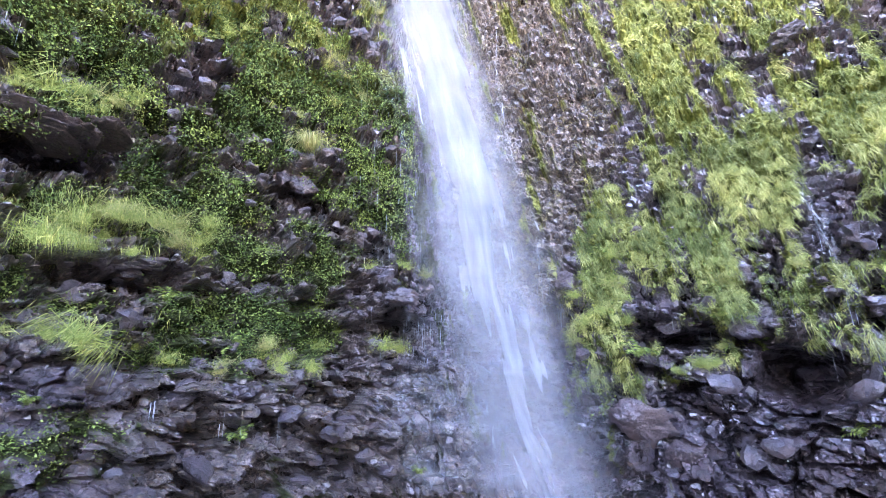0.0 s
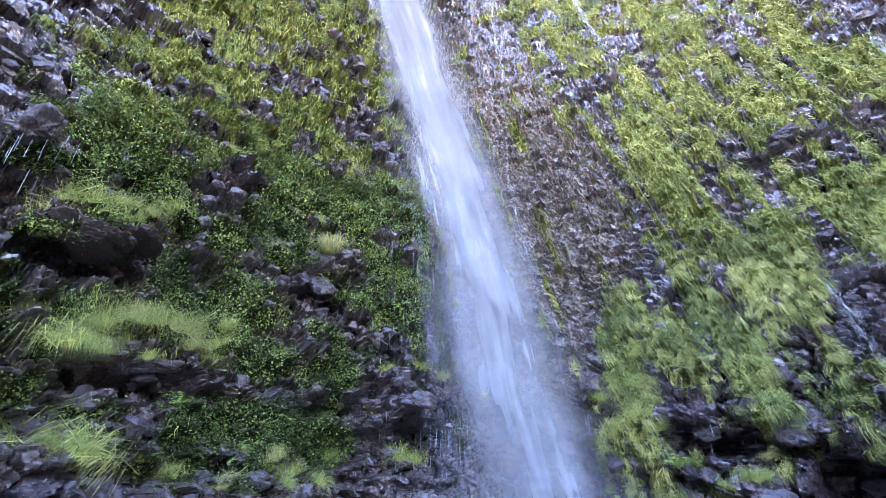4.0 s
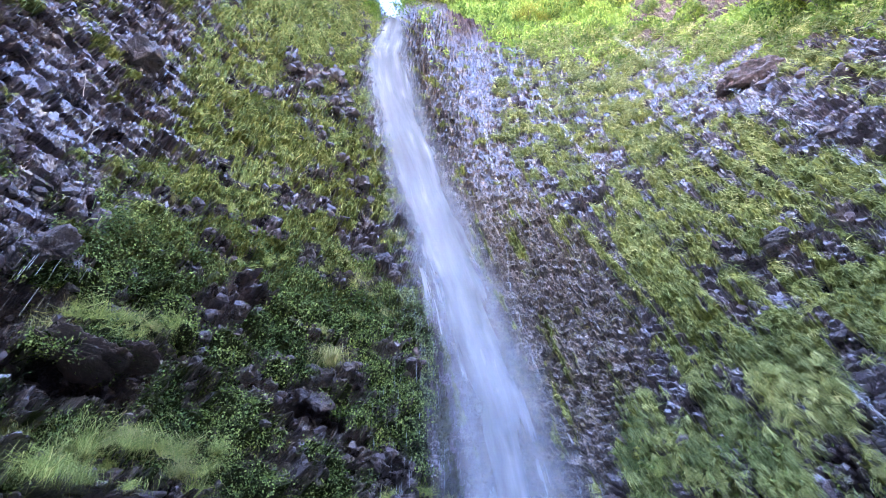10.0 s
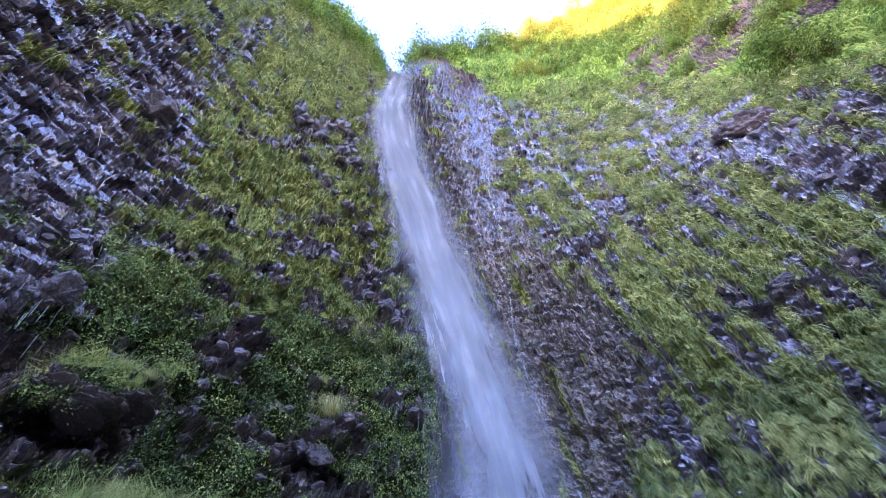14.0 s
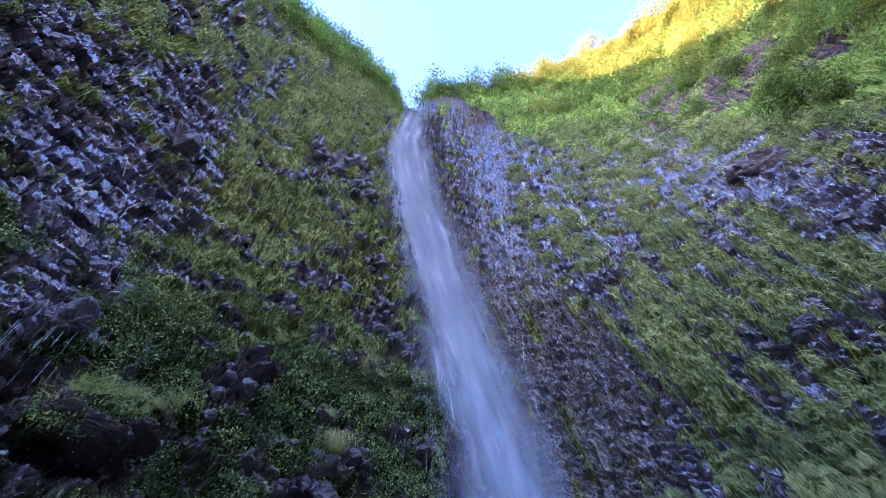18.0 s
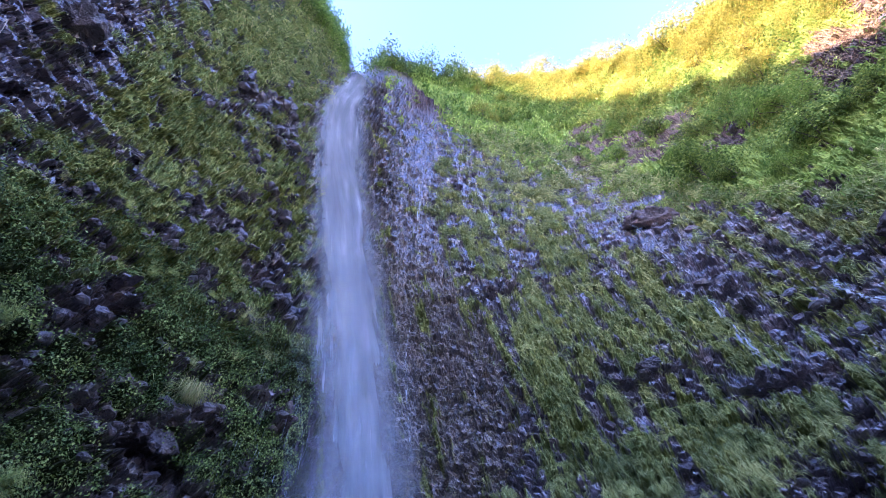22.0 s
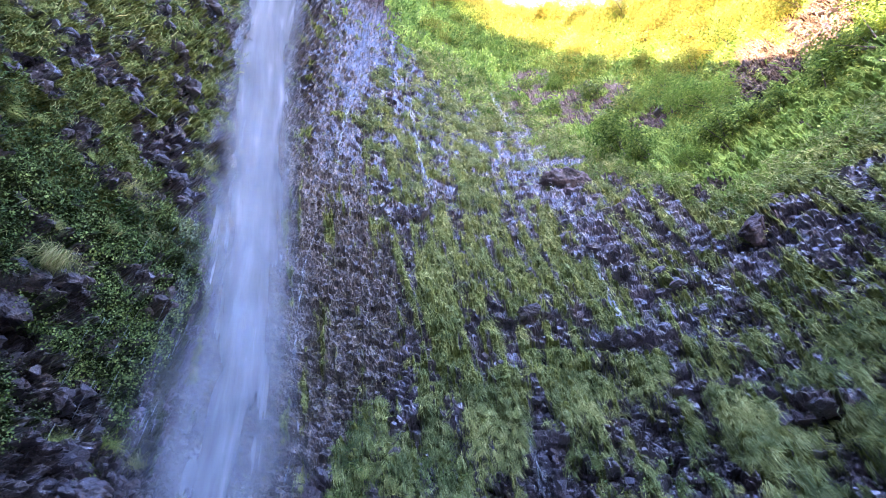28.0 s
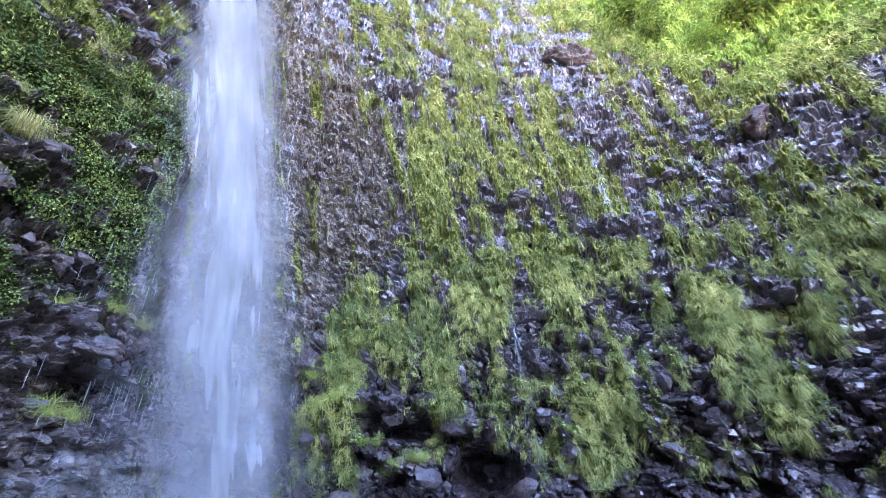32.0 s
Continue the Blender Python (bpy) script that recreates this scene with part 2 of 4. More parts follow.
    fine = fine * (1 - 0.5 * beside)
    shelf = step(1.9, 1.1, el + 0.4 * np.sin(az * 0.7)) * step(-9, -5, az) * step(45, 32, az)
    foot = 0.10 * np.clip(1 - el, 0, 14) * (1 - beside)
    return broad * (1 + 0.5 * hill) * (1 - 0.6 * beside) - 0.15 * beside + forms(az, el) + 0.9 * shelf + foot, fine


# ---------------------------------------------------------------- materials
def node(tree, kind, **values):
    n = tree.nodes.new("ShaderNode" + kind)
    for key, value in values.items():
        n.inputs[key.replace("_", " ")].default_value = value
    return n


def ramp(tree, source, stops):
    n = tree.nodes.new("ShaderNodeValToRGB")
    while len(n.color_ramp.elements) < len(stops):
        n.color_ramp.elements.new(0.5)
    for e, (at, colour) in zip(n.color_ramp.elements, stops):
        e.position, e.color = at, (*colour, 1)
    tree.links.new(source, n.inputs["Fac"])
    return n.outputs["Color"]


def blend(tree, factor, a, b, how="MIX"):
    n = tree.nodes.new("ShaderNodeMix")
    n.data_type, n.blend_type = "RGBA", how
    for socket, value in ((n.inputs[0], factor), (n.inputs[6], a), (n.inputs[7], b)):
        if isinstance(value, (int, float)):
            socket.default_value = value
        elif isinstance(value, tuple):
            socket.default_value = (*value, 1)
        else:
            tree.links.new(value, socket)
    return n.outputs[2]


def grain(tree, scale, detail=6.0, rough=0.6, stretch=(1, 1, 1)):
    where = tree.nodes.new("ShaderNodeTexCoord")
    size = tree.nodes.new("ShaderNodeMapping")
    size.inputs["Scale"].default_value = stretch
    tree.links.new(where.outputs["Object"], size.inputs["Vector"])
    n = node(tree, "TexNoise", Scale=scale, Detail=detail, Roughness=rough)
    tree.links.new(size.outputs["Vector"], n.inputs["Vector"])
    return n.outputs["Fac"]


def material(name):
    m = bpy.data.materials.new(name)
    m.use_nodes = True
    return m, m.node_tree, m.node_tree.nodes["Principled BSDF"]


def bump(tree, shader, height, strength, distance):
    n = node(tree, "Bump", Strength=strength, Distance=distance)
    tree.links.new(height, n.inputs["Height"])
    tree.links.new(n.outputs["Normal"], shader.inputs["Normal"])
    film = node(tree, "Bump", Strength=strength * 0.16, Distance=distance)
    tree.links.new(height, film.inputs["Height"])
    tree.links.new(film.outputs["Normal"], shader.inputs["Coat Normal"])


def run_marks(tree, across, down, detail=4.0):
    """Noise drawn out along the lines in which water runs down the wall."""
    both = tree.nodes.new("ShaderNodeCombineXYZ")
    for name, k, size in (("slide", 0, across), ("rise", 1, down)):
        a = tree.nodes.new("ShaderNodeAttribute")
        a.attribute_name = name
        m = tree.nodes.new("ShaderNodeMath")
        m.operation = "DIVIDE"
        m.inputs[1].default_value = size
        tree.links.new(a.outputs["Fac"], m.inputs[0])
        tree.links.new(m.outputs[0], both.inputs[k])
    n = node(tree, "TexNoise", Scale=1.0, Detail=detail, Roughness=0.65)
    tree.links.new(both.outputs[0], n.inputs["Vector"])
    return n.outputs["Fac"]


def rock_material(name, tint=(1, 1, 1), overgrown=True, wet=0.3, film_weight=1.0):
    m, t, s = material(name)
    c = ramp(t, grain(t, 1.1, 8, 0.7), ((0.32, (0.014, 0.012, 0.012)), (0.5, (0.054, 0.045, 0.047)), (0.7, (0.16, 0.128, 0.128))))
    c2 = ramp(t, grain(t, 11, 6, 0.75), ((0.38, (0.014, 0.013, 0.014)), (0.62, (0.145, 0.12, 0.122))))
    c = blend(t, 0.55, c, c2)
    c = blend(t, 1.0, c, tint, "MULTIPLY")
    rust = ramp(t, grain(t, 0.8, 4, 0.6), ((0.52, (0, 0, 0)), (0.68, (1, 1, 1))))
    rust_fac = t.nodes.new("ShaderNodeMath")
    rust_fac.operation = "MULTIPLY"
    rust_fac.inputs[1].default_value = 0.6
    t.links.new(rust, rust_fac.inputs[0])
    c = blend(t, rust_fac.outputs[0], c, (0.125, 0.08, 0.06))
    if overgrown:
        a = t.nodes.new("ShaderNodeAttribute")
        a.attribute_name = "brown"
        speck = ramp(t, grain(t, 14, 5, 0.7), ((0.42, (0.026, 0.021, 0.018)), (0.6, (0.29, 0.225, 0.16))))
        c = blend(t, a.outputs["Fac"], c, blend(t, 0.75, c, speck))
        g = t.nodes.new("ShaderNodeAttribute")
        g.attribute_name = "moss"
        green = ramp(t, grain(t, 12, 6, 0.75, (1, 1, 0.4)), ((0.34, (0.035, 0.042, 0.012)), (0.46, (0.15, 0.168, 0.042)), (0.66, (0.35, 0.36, 0.11))))
        green = blend(t, 1.0, green, ramp(t, run_marks(t, 0.5, 4.0), ((0.34, (0.25, 0.27, 0.24)), (0.46, (0.9, 0.9, 0.85)), (0.66, (1.3, 1.25, 1.15)))), "MULTIPLY")
        green = blend(t, 1.0, green, ramp(t, grain(t, 1.6, 4, 0.6), ((0.36, (0.6, 0.66, 0.6)), (0.62, (1.15, 1.1, 1.0)))), "MULTIPLY")
        c = blend(t, 1.0, c, ramp(t, run_marks(t, 0.9, 6.0), ((0.36, (0.5, 0.48, 0.48)), (0.6, (1.3, 1.3, 1.3)))), "MULTIPLY")
        lush = t.nodes.new("ShaderNodeAttribute")
        lush.attribute_name = "meadow"
        green = blend(t, lush.outputs["Fac"], green, ramp(t, grain(t, 1.5, 7, 0.7), ((0.35, (0.10, 0.16, 0.03)), (0.65, (0.28, 0.36, 0.07)))))
        # near-black green painted in as the shade between leaves
        gap_shade = t.nodes.new("ShaderNodeAttribute")
        gap_shade.attribute_name = "gap_shade"
        green = blend(t, gap_shade.outputs["Fac"], green, ramp(t, grain(t, 8, 5, 0.7), ((0.35, (0.014, 0.016, 0.007)), (0.65, (0.05, 0.06, 0.018)))))
        c = blend(t, g.outputs["Fac"], c, green)
    t.links.new(c, s.inputs["Base Color"])
    r = ramp(t, grain(t, 2.5, 4, 0.6), ((0.35, (wet - 0.1,) * 3), (0.7, (wet + 0.22,) * 3)))
    if overgrown:
        r = blend(t, g.outputs["Fac"], r, (0.85, 0.85, 0.85))
        r = blend(t, lush.outputs["Fac"], r, (0.9, 0.9, 0.9))
    t.links.new(r, s.inputs["Roughness"])
    s.inputs["Specular IOR Level"].default_value = 0.4
    where = t.nodes.new("ShaderNodeTexCoord")
    chip = node(t, "TexVoronoi", Scale=13.0, Randomness=1.0)
    t.links.new(where.outputs["Object"], chip.inputs["Vector"])
    total = t.nodes.new("ShaderNodeMath")
    total.operation = "MULTIPLY_ADD"
    total.inputs[1].default_value = 0.45
    t.links.new(chip.outputs["Distance"], total.inputs[0])
    t.links.new(grain(t, 10, 10, 0.8), total.inputs[2])
    bump(t, s, total.outputs[0], 0.8, 0.07)
    s.inputs["Coat Weight"].default_value = film_weight
    if overgrown:
        film = t.nodes.new("ShaderNodeMath")
        film.operation, film.use_clamp = "MULTIPLY_ADD", True
        film.inputs[1].default_value, film.inputs[2].default_value = -1.0, 1.0
        t.links.new(g.outputs["Fac"], film.inputs[0])
        dry = t.nodes.new("ShaderNodeMath")
        dry.operation, dry.use_clamp = "SUBTRACT", True
        t.links.new(film.outputs[0], dry.inputs[0])
        t.links.new(lush.outputs["Fac"], dry.inputs[1])
        matt = t.nodes.new("ShaderNodeMath")
        matt.operation, matt.use_clamp = "MULTIPLY_ADD", True
        matt.inputs[1].default_value = -0.5
        t.links.new(a.outputs["Fac"], matt.inputs[0])
        t.links.new(dry.outputs[0], matt.inputs[2])
        t.links.new(matt.outputs[0], s.inputs["Coat Weight"])
        shine = t.nodes.new("ShaderNodeMath")
        shine.operation, shine.use_clamp = "MULTIPLY_ADD", True
        shine.inputs[1].default_value, shine.inputs[2].default_value = -0.35, 0.4
        t.links.new(g.outputs["Fac"], shine.inputs[0])
        dull = t.nodes.new("ShaderNodeMath")
        dull.operation, dull.use_clamp = "MULTIPLY_ADD", True
        dull.inputs[1].default_value = -0.5
        t.links.new(lush.outputs["Fac"], dull.inputs[0])
        t.links.new(shine.outputs[0], dull.inputs[2])
        t.links.new(dull.outputs[0], s.inputs["Specular IOR Level"])
    s.inputs["Coat Roughness"].default_value = 0.2
    s.inputs["Coat IOR"].default_value = 1.75
    return m


def leaf_material(name, stops, through_light=0.35, gloss=0.5):
    m, t, s = material(name)
    info = t.nodes.new("ShaderNodeNewGeometry")
    c = ramp(t, info.outputs["Random Per Island"], stops)
    tone = t.nodes.new("ShaderNodeAttribute")
    tone.attribute_name = "tone"
    c = blend(t, 1.0, c, ramp(t, tone.outputs["Fac"], ((0.0, (0.38, 0.46, 0.42)), (0.5, (0.92, 0.93, 0.88)), (1.0, (1.45, 1.32, 1.3)))), "MULTIPLY")
    patch = ramp(t, grain(t, 0.9, 4, 0.6), ((0.35, (0.65, 0.72, 0.66)), (0.65, (1.15, 1.1, 1.0))))
    c = blend(t, 1.0, c, patch, "MULTIPLY")
    t.links.new(c, s.inputs["Base Color"])
    s.inputs["Roughness"].default_value = gloss
    s.inputs["Specular IOR Level"].default_value = 0.22
    thin = t.nodes.new("ShaderNodeBsdfTranslucent")
    t.links.new(c, thin.inputs["Color"])
    mixer = node(t, "MixShader", Fac=through_light)
    t.links.new(s.outputs[0], mixer.inputs[1])
    t.links.new(thin.outputs[0], mixer.inputs[2])
    t.links.new(mixer.outputs[0], t.nodes["Material Output"].inputs["Surface"])
    return m


def bark_material():
    m, t, s = material("bark")
    t.links.new(ramp(t, grain(t, 12, 6, 0.7, (1, 1, 0.2)), ((0.3, (0.05, 0.04, 0.03)), (0.7, (0.17, 0.14, 0.11)))), s.inputs["Base Color"])
    s.inputs["Roughness"].default_value = 0.85
    return m


def water_material(name, strength=1.0, streak=14.0, flow=0.5, low=0.40, high=0.66, detail=5.0, dense=False):
    """Falling water: white strands and spray with clear gaps between them; UV runs across and down the fall (metres)."""
    m, t, s = material(name)
    t.nodes.remove(s)
    s = node(t, "BsdfDiffuse", Color=(0.69, 0.69, 0.68, 1))
    uv = t.nodes.new("ShaderNodeTexCoord")
    def strands(across, down, detail, rough):
        size = t.nodes.new("ShaderNodeMapping")
        size.inputs["Scale"].default_value = (across, down, 1)
        t.links.new(uv.outputs["UV"], size.inputs["Vector"])
        n = node(t, "TexNoise", Scale=1.0, Detail=detail, Roughness=rough, Distortion=0.3)
        t.links.new(size.outputs["Vector"], n.inputs["Vector"])
        return n.outputs["Fac"]
    a = t.nodes.new("ShaderNodeMapRange")
    a.inputs["From Min"].default_value, a.inputs["From Max"].default_value = low, high
    t.links.new(strands(streak, flow, detail, 0.6), a.inputs["Value"])
    b = t.nodes.new("ShaderNodeMapRange")
    b.inputs["From Min"].default_value, b.inputs["From Max"].default_value = 0.3, 0.62
    b.inputs["To Min"].default_value = 0.35
    t.links.new(strands(1.1, 0.3, 2, 0.5), b.inputs["Value"])
    body = t.nodes.new("ShaderNodeAttribute")
    body.attribute_name = "body"
    def times(x, y):
        n = t.nodes.new("ShaderNodeMath")
        n.operation, n.use_clamp = "MULTIPLY", True
        t.links.new(x, n.inputs[0])
        if isinstance(y, float):
            n.inputs[1].default_value = y
        else:
            t.links.new(y, n.inputs[1])
        return n.outputs[0]
    if dense:          # a closed veil: strands differ in whiteness, and only the rim of the veil is thin
        tint = ramp(t, times(a.outputs[0], b.outputs[0]), ((0.0, (0.20, 0.205, 0.205)), (0.5, (0.34, 0.345, 0.34)), (1.0, (0.64, 0.64, 0.63))))
        t.links.new(tint, s.inputs["Color"])
        mottle = t.nodes.new("ShaderNodeMath")
        mottle.operation = "MULTIPLY_ADD"
        mottle.inputs[1].default_value, mottle.inputs[2].default_value = 0.5, 0.75
        t.links.new(a.outputs[0], mottle.inputs[0])
        alpha = times(times(body.outputs["Fac"], mottle.outputs[0]), strength)
    else:
        alpha = times(times(times(a.outputs[0], b.outputs[0]), body.outputs["Fac"]), strength)
    clear = t.nodes.new("ShaderNodeBsdfTransparent")
    thin = node(t, "BsdfTranslucent", Color=(0.69, 0.69, 0.68, 1))
    if dense:
        t.links.new(tint, thin.inputs["Color"])
    half = node(t, "MixShader", Fac=0.5)
    t.links.new(s.outputs[0], half.inputs[1])
    t.links.new(thin.outputs[0], half.inputs[2])
    mixer = t.nodes.new("ShaderNodeMixShader")
    t.links.new(alpha, mixer.inputs[0])
    t.links.new(clear.outputs[0], mixer.inputs[1])
    t.links.new(half.outputs[0], mixer.inputs[2])
    t.links.new(mixer.outputs[0], t.nodes["Material Output"].inputs["Surface"])
    return m


ROCK = rock_material("wet basalt", (1.2, 1.1, 1.12), wet=0.26)
STONE = rock_material("dark wet stone", (0.95, 0.88, 0.88), False, 0.34, 0.3)
BROWN_STONE = rock_material("dark brown stone", (0.75, 0.5, 0.38), False, 0.6, 0.1)
TAN_STONE = rock_material("brown stone", (1.3, 1.08, 0.98), False, 0.5, 0.2)
DRAPE = leaf_material("hanging moss", ((0.0, (0.18, 0.20, 0.06)), (0.5, (0.41, 0.44, 0.145)), (1.0, (0.63, 0.63, 0.28))), 0.4)
FERN = leaf_material("fern leaves", ((0.0, (0.04, 0.066, 0.02)), (0.5, (0.16, 0.23, 0.055)), (1.0, (0.33, 0.40, 0.115))), 0.33, 0.5)
GRASS = leaf_material("wild grass", ((0.0, (0.16, 0.22, 0.06)), (0.6, (0.38, 0.45, 0.125)), (0.9, (0.60, 0.59, 0.21)), (1.0, (0.70, 0.58, 0.25))), 0.4)
MEADOW = leaf_material("slope grass", ((0.0, (0.20, 0.31, 0.05)), (0.6, (0.38, 0.54, 0.10)), (1.0, (0.55, 0.62, 0.18))), 0.45)
SHRUB = leaf_material("shrub leaves", ((0.0, (0.07, 0.125, 0.022)), (0.6, (0.23, 0.33, 0.055)), (1.0, (0.48, 0.54, 0.115))), 0.42)
BARK = bark_material()
WATER = water_material("falling water")


# ---------------------------------------------------------------- mesh helpers
def mesh_of(name, verts, faces, mat, smooth=False):
    """A mesh from arrays: verts (n, 3), faces (m, 3 or 4)."""
    me = bpy.data.meshes.new(name)
    n, k = faces.shape
    me.vertices.add(len(verts))
    me.vertices.foreach_set("co", np.ascontiguousarray(verts, dtype=np.float32).ravel())
    me.loops.add(n * k)
    me.loops.foreach_set("vertex_index", np.ascontiguousarray(faces, dtype=np.int32).ravel())
    me.polygons.add(n)
    me.polygons.foreach_set("loop_start", np.arange(0, n * k, k, dtype=np.int32))
    me.polygons.foreach_set("use_smooth", np.full(n, smooth))
    me.update(calc_edges=True)
    me.materials.append(mat)
    return me


def give(me, name, values):
    me.attributes.new(name, "FLOAT", "POINT").data.foreach_set("value", np.ascontiguousarray(values, dtype=np.float32).ravel())


def part(name, me, parent, label=""):
    ob = new(name, me)
    ob.parent = parent
    return tagged(ob, label) if label else ob


def sheet_faces(rows, cols):
    i = np.arange(rows * cols).reshape(rows, cols)
    return np.stack([i[:-1, :-1], i[:-1, 1:], i[1:, 1:], i[1:, :-1]], -1).reshape(-1, 4)


# ---------------------------------------------------------------- the cliff
FINE = 0.155
AZ = np.arange(84, -102.01, -FINE)
ROWS, LOW = 570, -17.0
S = np.linspace(0, 1, ROWS)
az_g = np.repeat(AZ[None, :], ROWS, 0)
el_g = LOW + (rim(AZ)[None, :] - LOW) * S[:, None]
slant = reach(az_g, el_g) / np.cos(np.radians(el_g))
flat = (ray(az_g, el_g) * slant[..., None] + EYE).reshape(-1, 3)
GREEN = cover(az_g.ravel(), el_g.ravel(), flat)
OUT, FINE_OUT = relief(az_g.ravel(), el_g.ravel(), flat, GREEN)
fade = step(0.0, 0.03, 1 - S)[:, None]
POS = ray(az_g, el_g) * (slant - OUT.reshape(az_g.shape) * fade)[..., None] + EYE


def outward(p):
    """Normals of a grid of places, turned to the viewer."""
    n = np.cross(np.gradient(p, axis=0), np.gradient(p, axis=1))
    n /= np.linalg.norm(n, axis=-1, keepdims=True) + 1e-9
    return n * np.sign((n * (np.array(EYE) - p)).sum(-1, keepdims=True) + 1e-9)


lean_out = 0.75 * outward(flat.reshape(POS.shape)) - 0.25 * ray(az_g, el_g)
POS = POS + lean_out * (FINE_OUT.reshape(az_g.shape) * fade)[..., None]
NRM = outward(POS)
GREEN = GREEN.reshape(az_g.shape)
BROWN = 0.5 * step(40, 26, el_g) * step(2, 9, az_g) * step(0, 3, el_g) + 0.75 * step(2, 0, el_g) * step(-9, -4, az_g) * step(40, 30, az_g) + (step(0, 3, az_g - moss_edge(el_g)) * step(5, 1, az_g - fall_axis(el_g)) * step(3, 8, el_g) * (1 - 0.6 * step(44, 56, el_g)))

# ground above the rim runs back from the edge
back = []
shadow_ridge = step(28, 60, AZ)[:, None]          # an unseen higher ridge, added behind the shaded wall to shadow the far slope
for k, (far, rise, ridge) in enumerate(((0.6, 0.15, 0), (2.0, 0.2, 2), (7, -0.5, 12), (15, -3, 28), (60, -14, 8))):
    edge = POS[-1] - np.array(EYE)
    level = edge * (1, 1, 0) / np.linalg.norm(edge[:, :2], axis=1)[:, None]
    back.append(POS[-1] + level * far + np.array((0, 0, 1.0)) * (rise + ridge * shadow_ridge))
verts = np.concatenate([POS.reshape(-1, 3)] + back)
faces = sheet_faces(ROWS + 5, len(AZ))
me = mesh_of("cliff", verts, faces[:, ::-1], ROCK, False)
give(me, "moss", np.concatenate([GREEN.ravel(), np.ones(5 * len(AZ))]))
give(me, "brown", np.concatenate([np.maximum(BROWN, step(48, 53, el_g) * step(-40, -46, az_g) + step(46, 47, el_g) * step(-76, -80, az_g)).clip(0, 1).ravel(), np.zeros(5 * len(AZ))]))
# where shade in the gaps of ferns and hanging clumps goes into the colour
GAP_SHADE = step(3, 7, az_g - fall_axis(el_g)) * step(42, 30, el_g) + 0.6 * step(0, -3, az_g - moss_edge(el_g)) * step(26, 18, el_g) * step(0.42, 0.55, layered(flat / 1.1, 3, 87).reshape(az_g.shape))
HILL = step(-1, 3, el_g - np.interp(az_g, (-75, -66, -58, -46, -30, -13), (37, 42, 48, 55.5, 62, 66))) * step(0, -8, az_g)
give(me, "meadow", np.concatenate([HILL.ravel(), np.zeros(5 * len(AZ))]))
give(me, "slide", np.concatenate([fall_line(az_g, el_g).ravel(), np.zeros(5 * len(AZ))]))
give(me, "rise", np.concatenate([el_g.ravel(), np.zeros(5 * len(AZ))]))
give(me, "gap_shade", np.concatenate([GAP_SHADE.ravel(), np.zeros(5 * len(AZ))]))
cliff = tagged(new("cliff", me), "dark wet basalt cliff overgrown with moss, ferns and grass", "cliff", kind="structure")


# added unseen canyon wall: shadows the upper slope, then drops lower behind the viewer
BACK_AZ = (68, 84, 90, 105, 115, 130, 180, 215, 240, 258)
BACK_R = (14, 11, 8.5, 8, 9, 18, 40, 40, 22, 12)
BACK_TOP = (29, 28.5, 28, 28, 28, 32, 50, 50, 36, 30)
BACK_Z = (70, 62, 57, 43, 30, 16, 6, 6, 12, 30)
b_az = np.linspace(68, 262, 120)
b_s = np.linspace(0, 1, 40)
r0, r1, z1 = (np.interp(b_az, BACK_AZ, v) for v in (BACK_R, BACK_TOP, BACK_Z))
bz = -1.5 + (z1 + 1.5)[None, :] * b_s[:, None]
br = r0[None, :] + (r1 - r0)[None, :] * b_s[:, None] ** 1.6
ba = np.radians(np.repeat(b_az[None, :], 40, 0))
bp = np.stack([-np.sin(ba) * br, np.cos(ba) * br, bz], -1).reshape(-1, 3)
lump = (layered(bp / 2.5, 4, 41) - 0.5) * 1.6 * np.repeat(np.minimum(1, np.minimum(np.arange(120), np.arange(120)[::-1]) / 4.0)[None, :], 40, 0).ravel()
bp = bp + lump[:, None] * np.stack([np.sin(ba), -np.cos(ba), 0 * ba], -1).reshape(-1, 3)
top = bp[-120:]
out = top * (1, 1, 0) / np.linalg.norm(top[:, :2], axis=1)[:, None]
bp = np.concatenate([bp, top + out * 8 + (0, 0, -1), top + out * 50 + (0, 0, -16)])
me = mesh_of("canyon_wall", bp, sheet_faces(42, 120), ROCK, True)
give(me, "moss", step(0.4, 0.55, layered(bp / 1.8, 4, 44)))
give(me, "brown", np.zeros(len(bp)))
tagged(new("canyon_wall", me), "unseen mossy slope added to close the canyon and cast shadow", "cliff", kind="structure")

# ground: one sheet under everything
g = np.concatenate([-np.geomspace(150, 18, 14), np.linspace(-17, 17, 260), np.geomspace(18, 150, 14)])
gx, gy = np.meshgrid(g, g)
gp = np.stack([gx.ravel(), gy.ravel(), 0 * gx.ravel()], -1)
f1, f2, own, tip = cells(gp / 0.5 + 5, 61)
g1, g2, own2, tip2 = cells(gp / 0.24 + 9, 62)
gp[:, 2] = (layered(gp / 2.5, 4, 60) - 0.5) * 0.35 + own * 0.14 * step(0, 0.2, f2 - f1) + own2 * 0.06 + tip * 0.2 + tip2 * 0.1 - 0.12
basin = step(2.5, 6.5, gp[:, 1]) * step(6.5, 4.5, gp[:, 0])
gp[:, 2] -= 1.7 * basin
me = mesh_of("ground", gp, sheet_faces(len(g), len(g)), rock_material("wet gravel", (1.5, 1.3, 1.1), False, 0.35), False)
tagged(new("ground", me), "wet brown gravel and stones at the cliff foot", "ground", kind="structure")


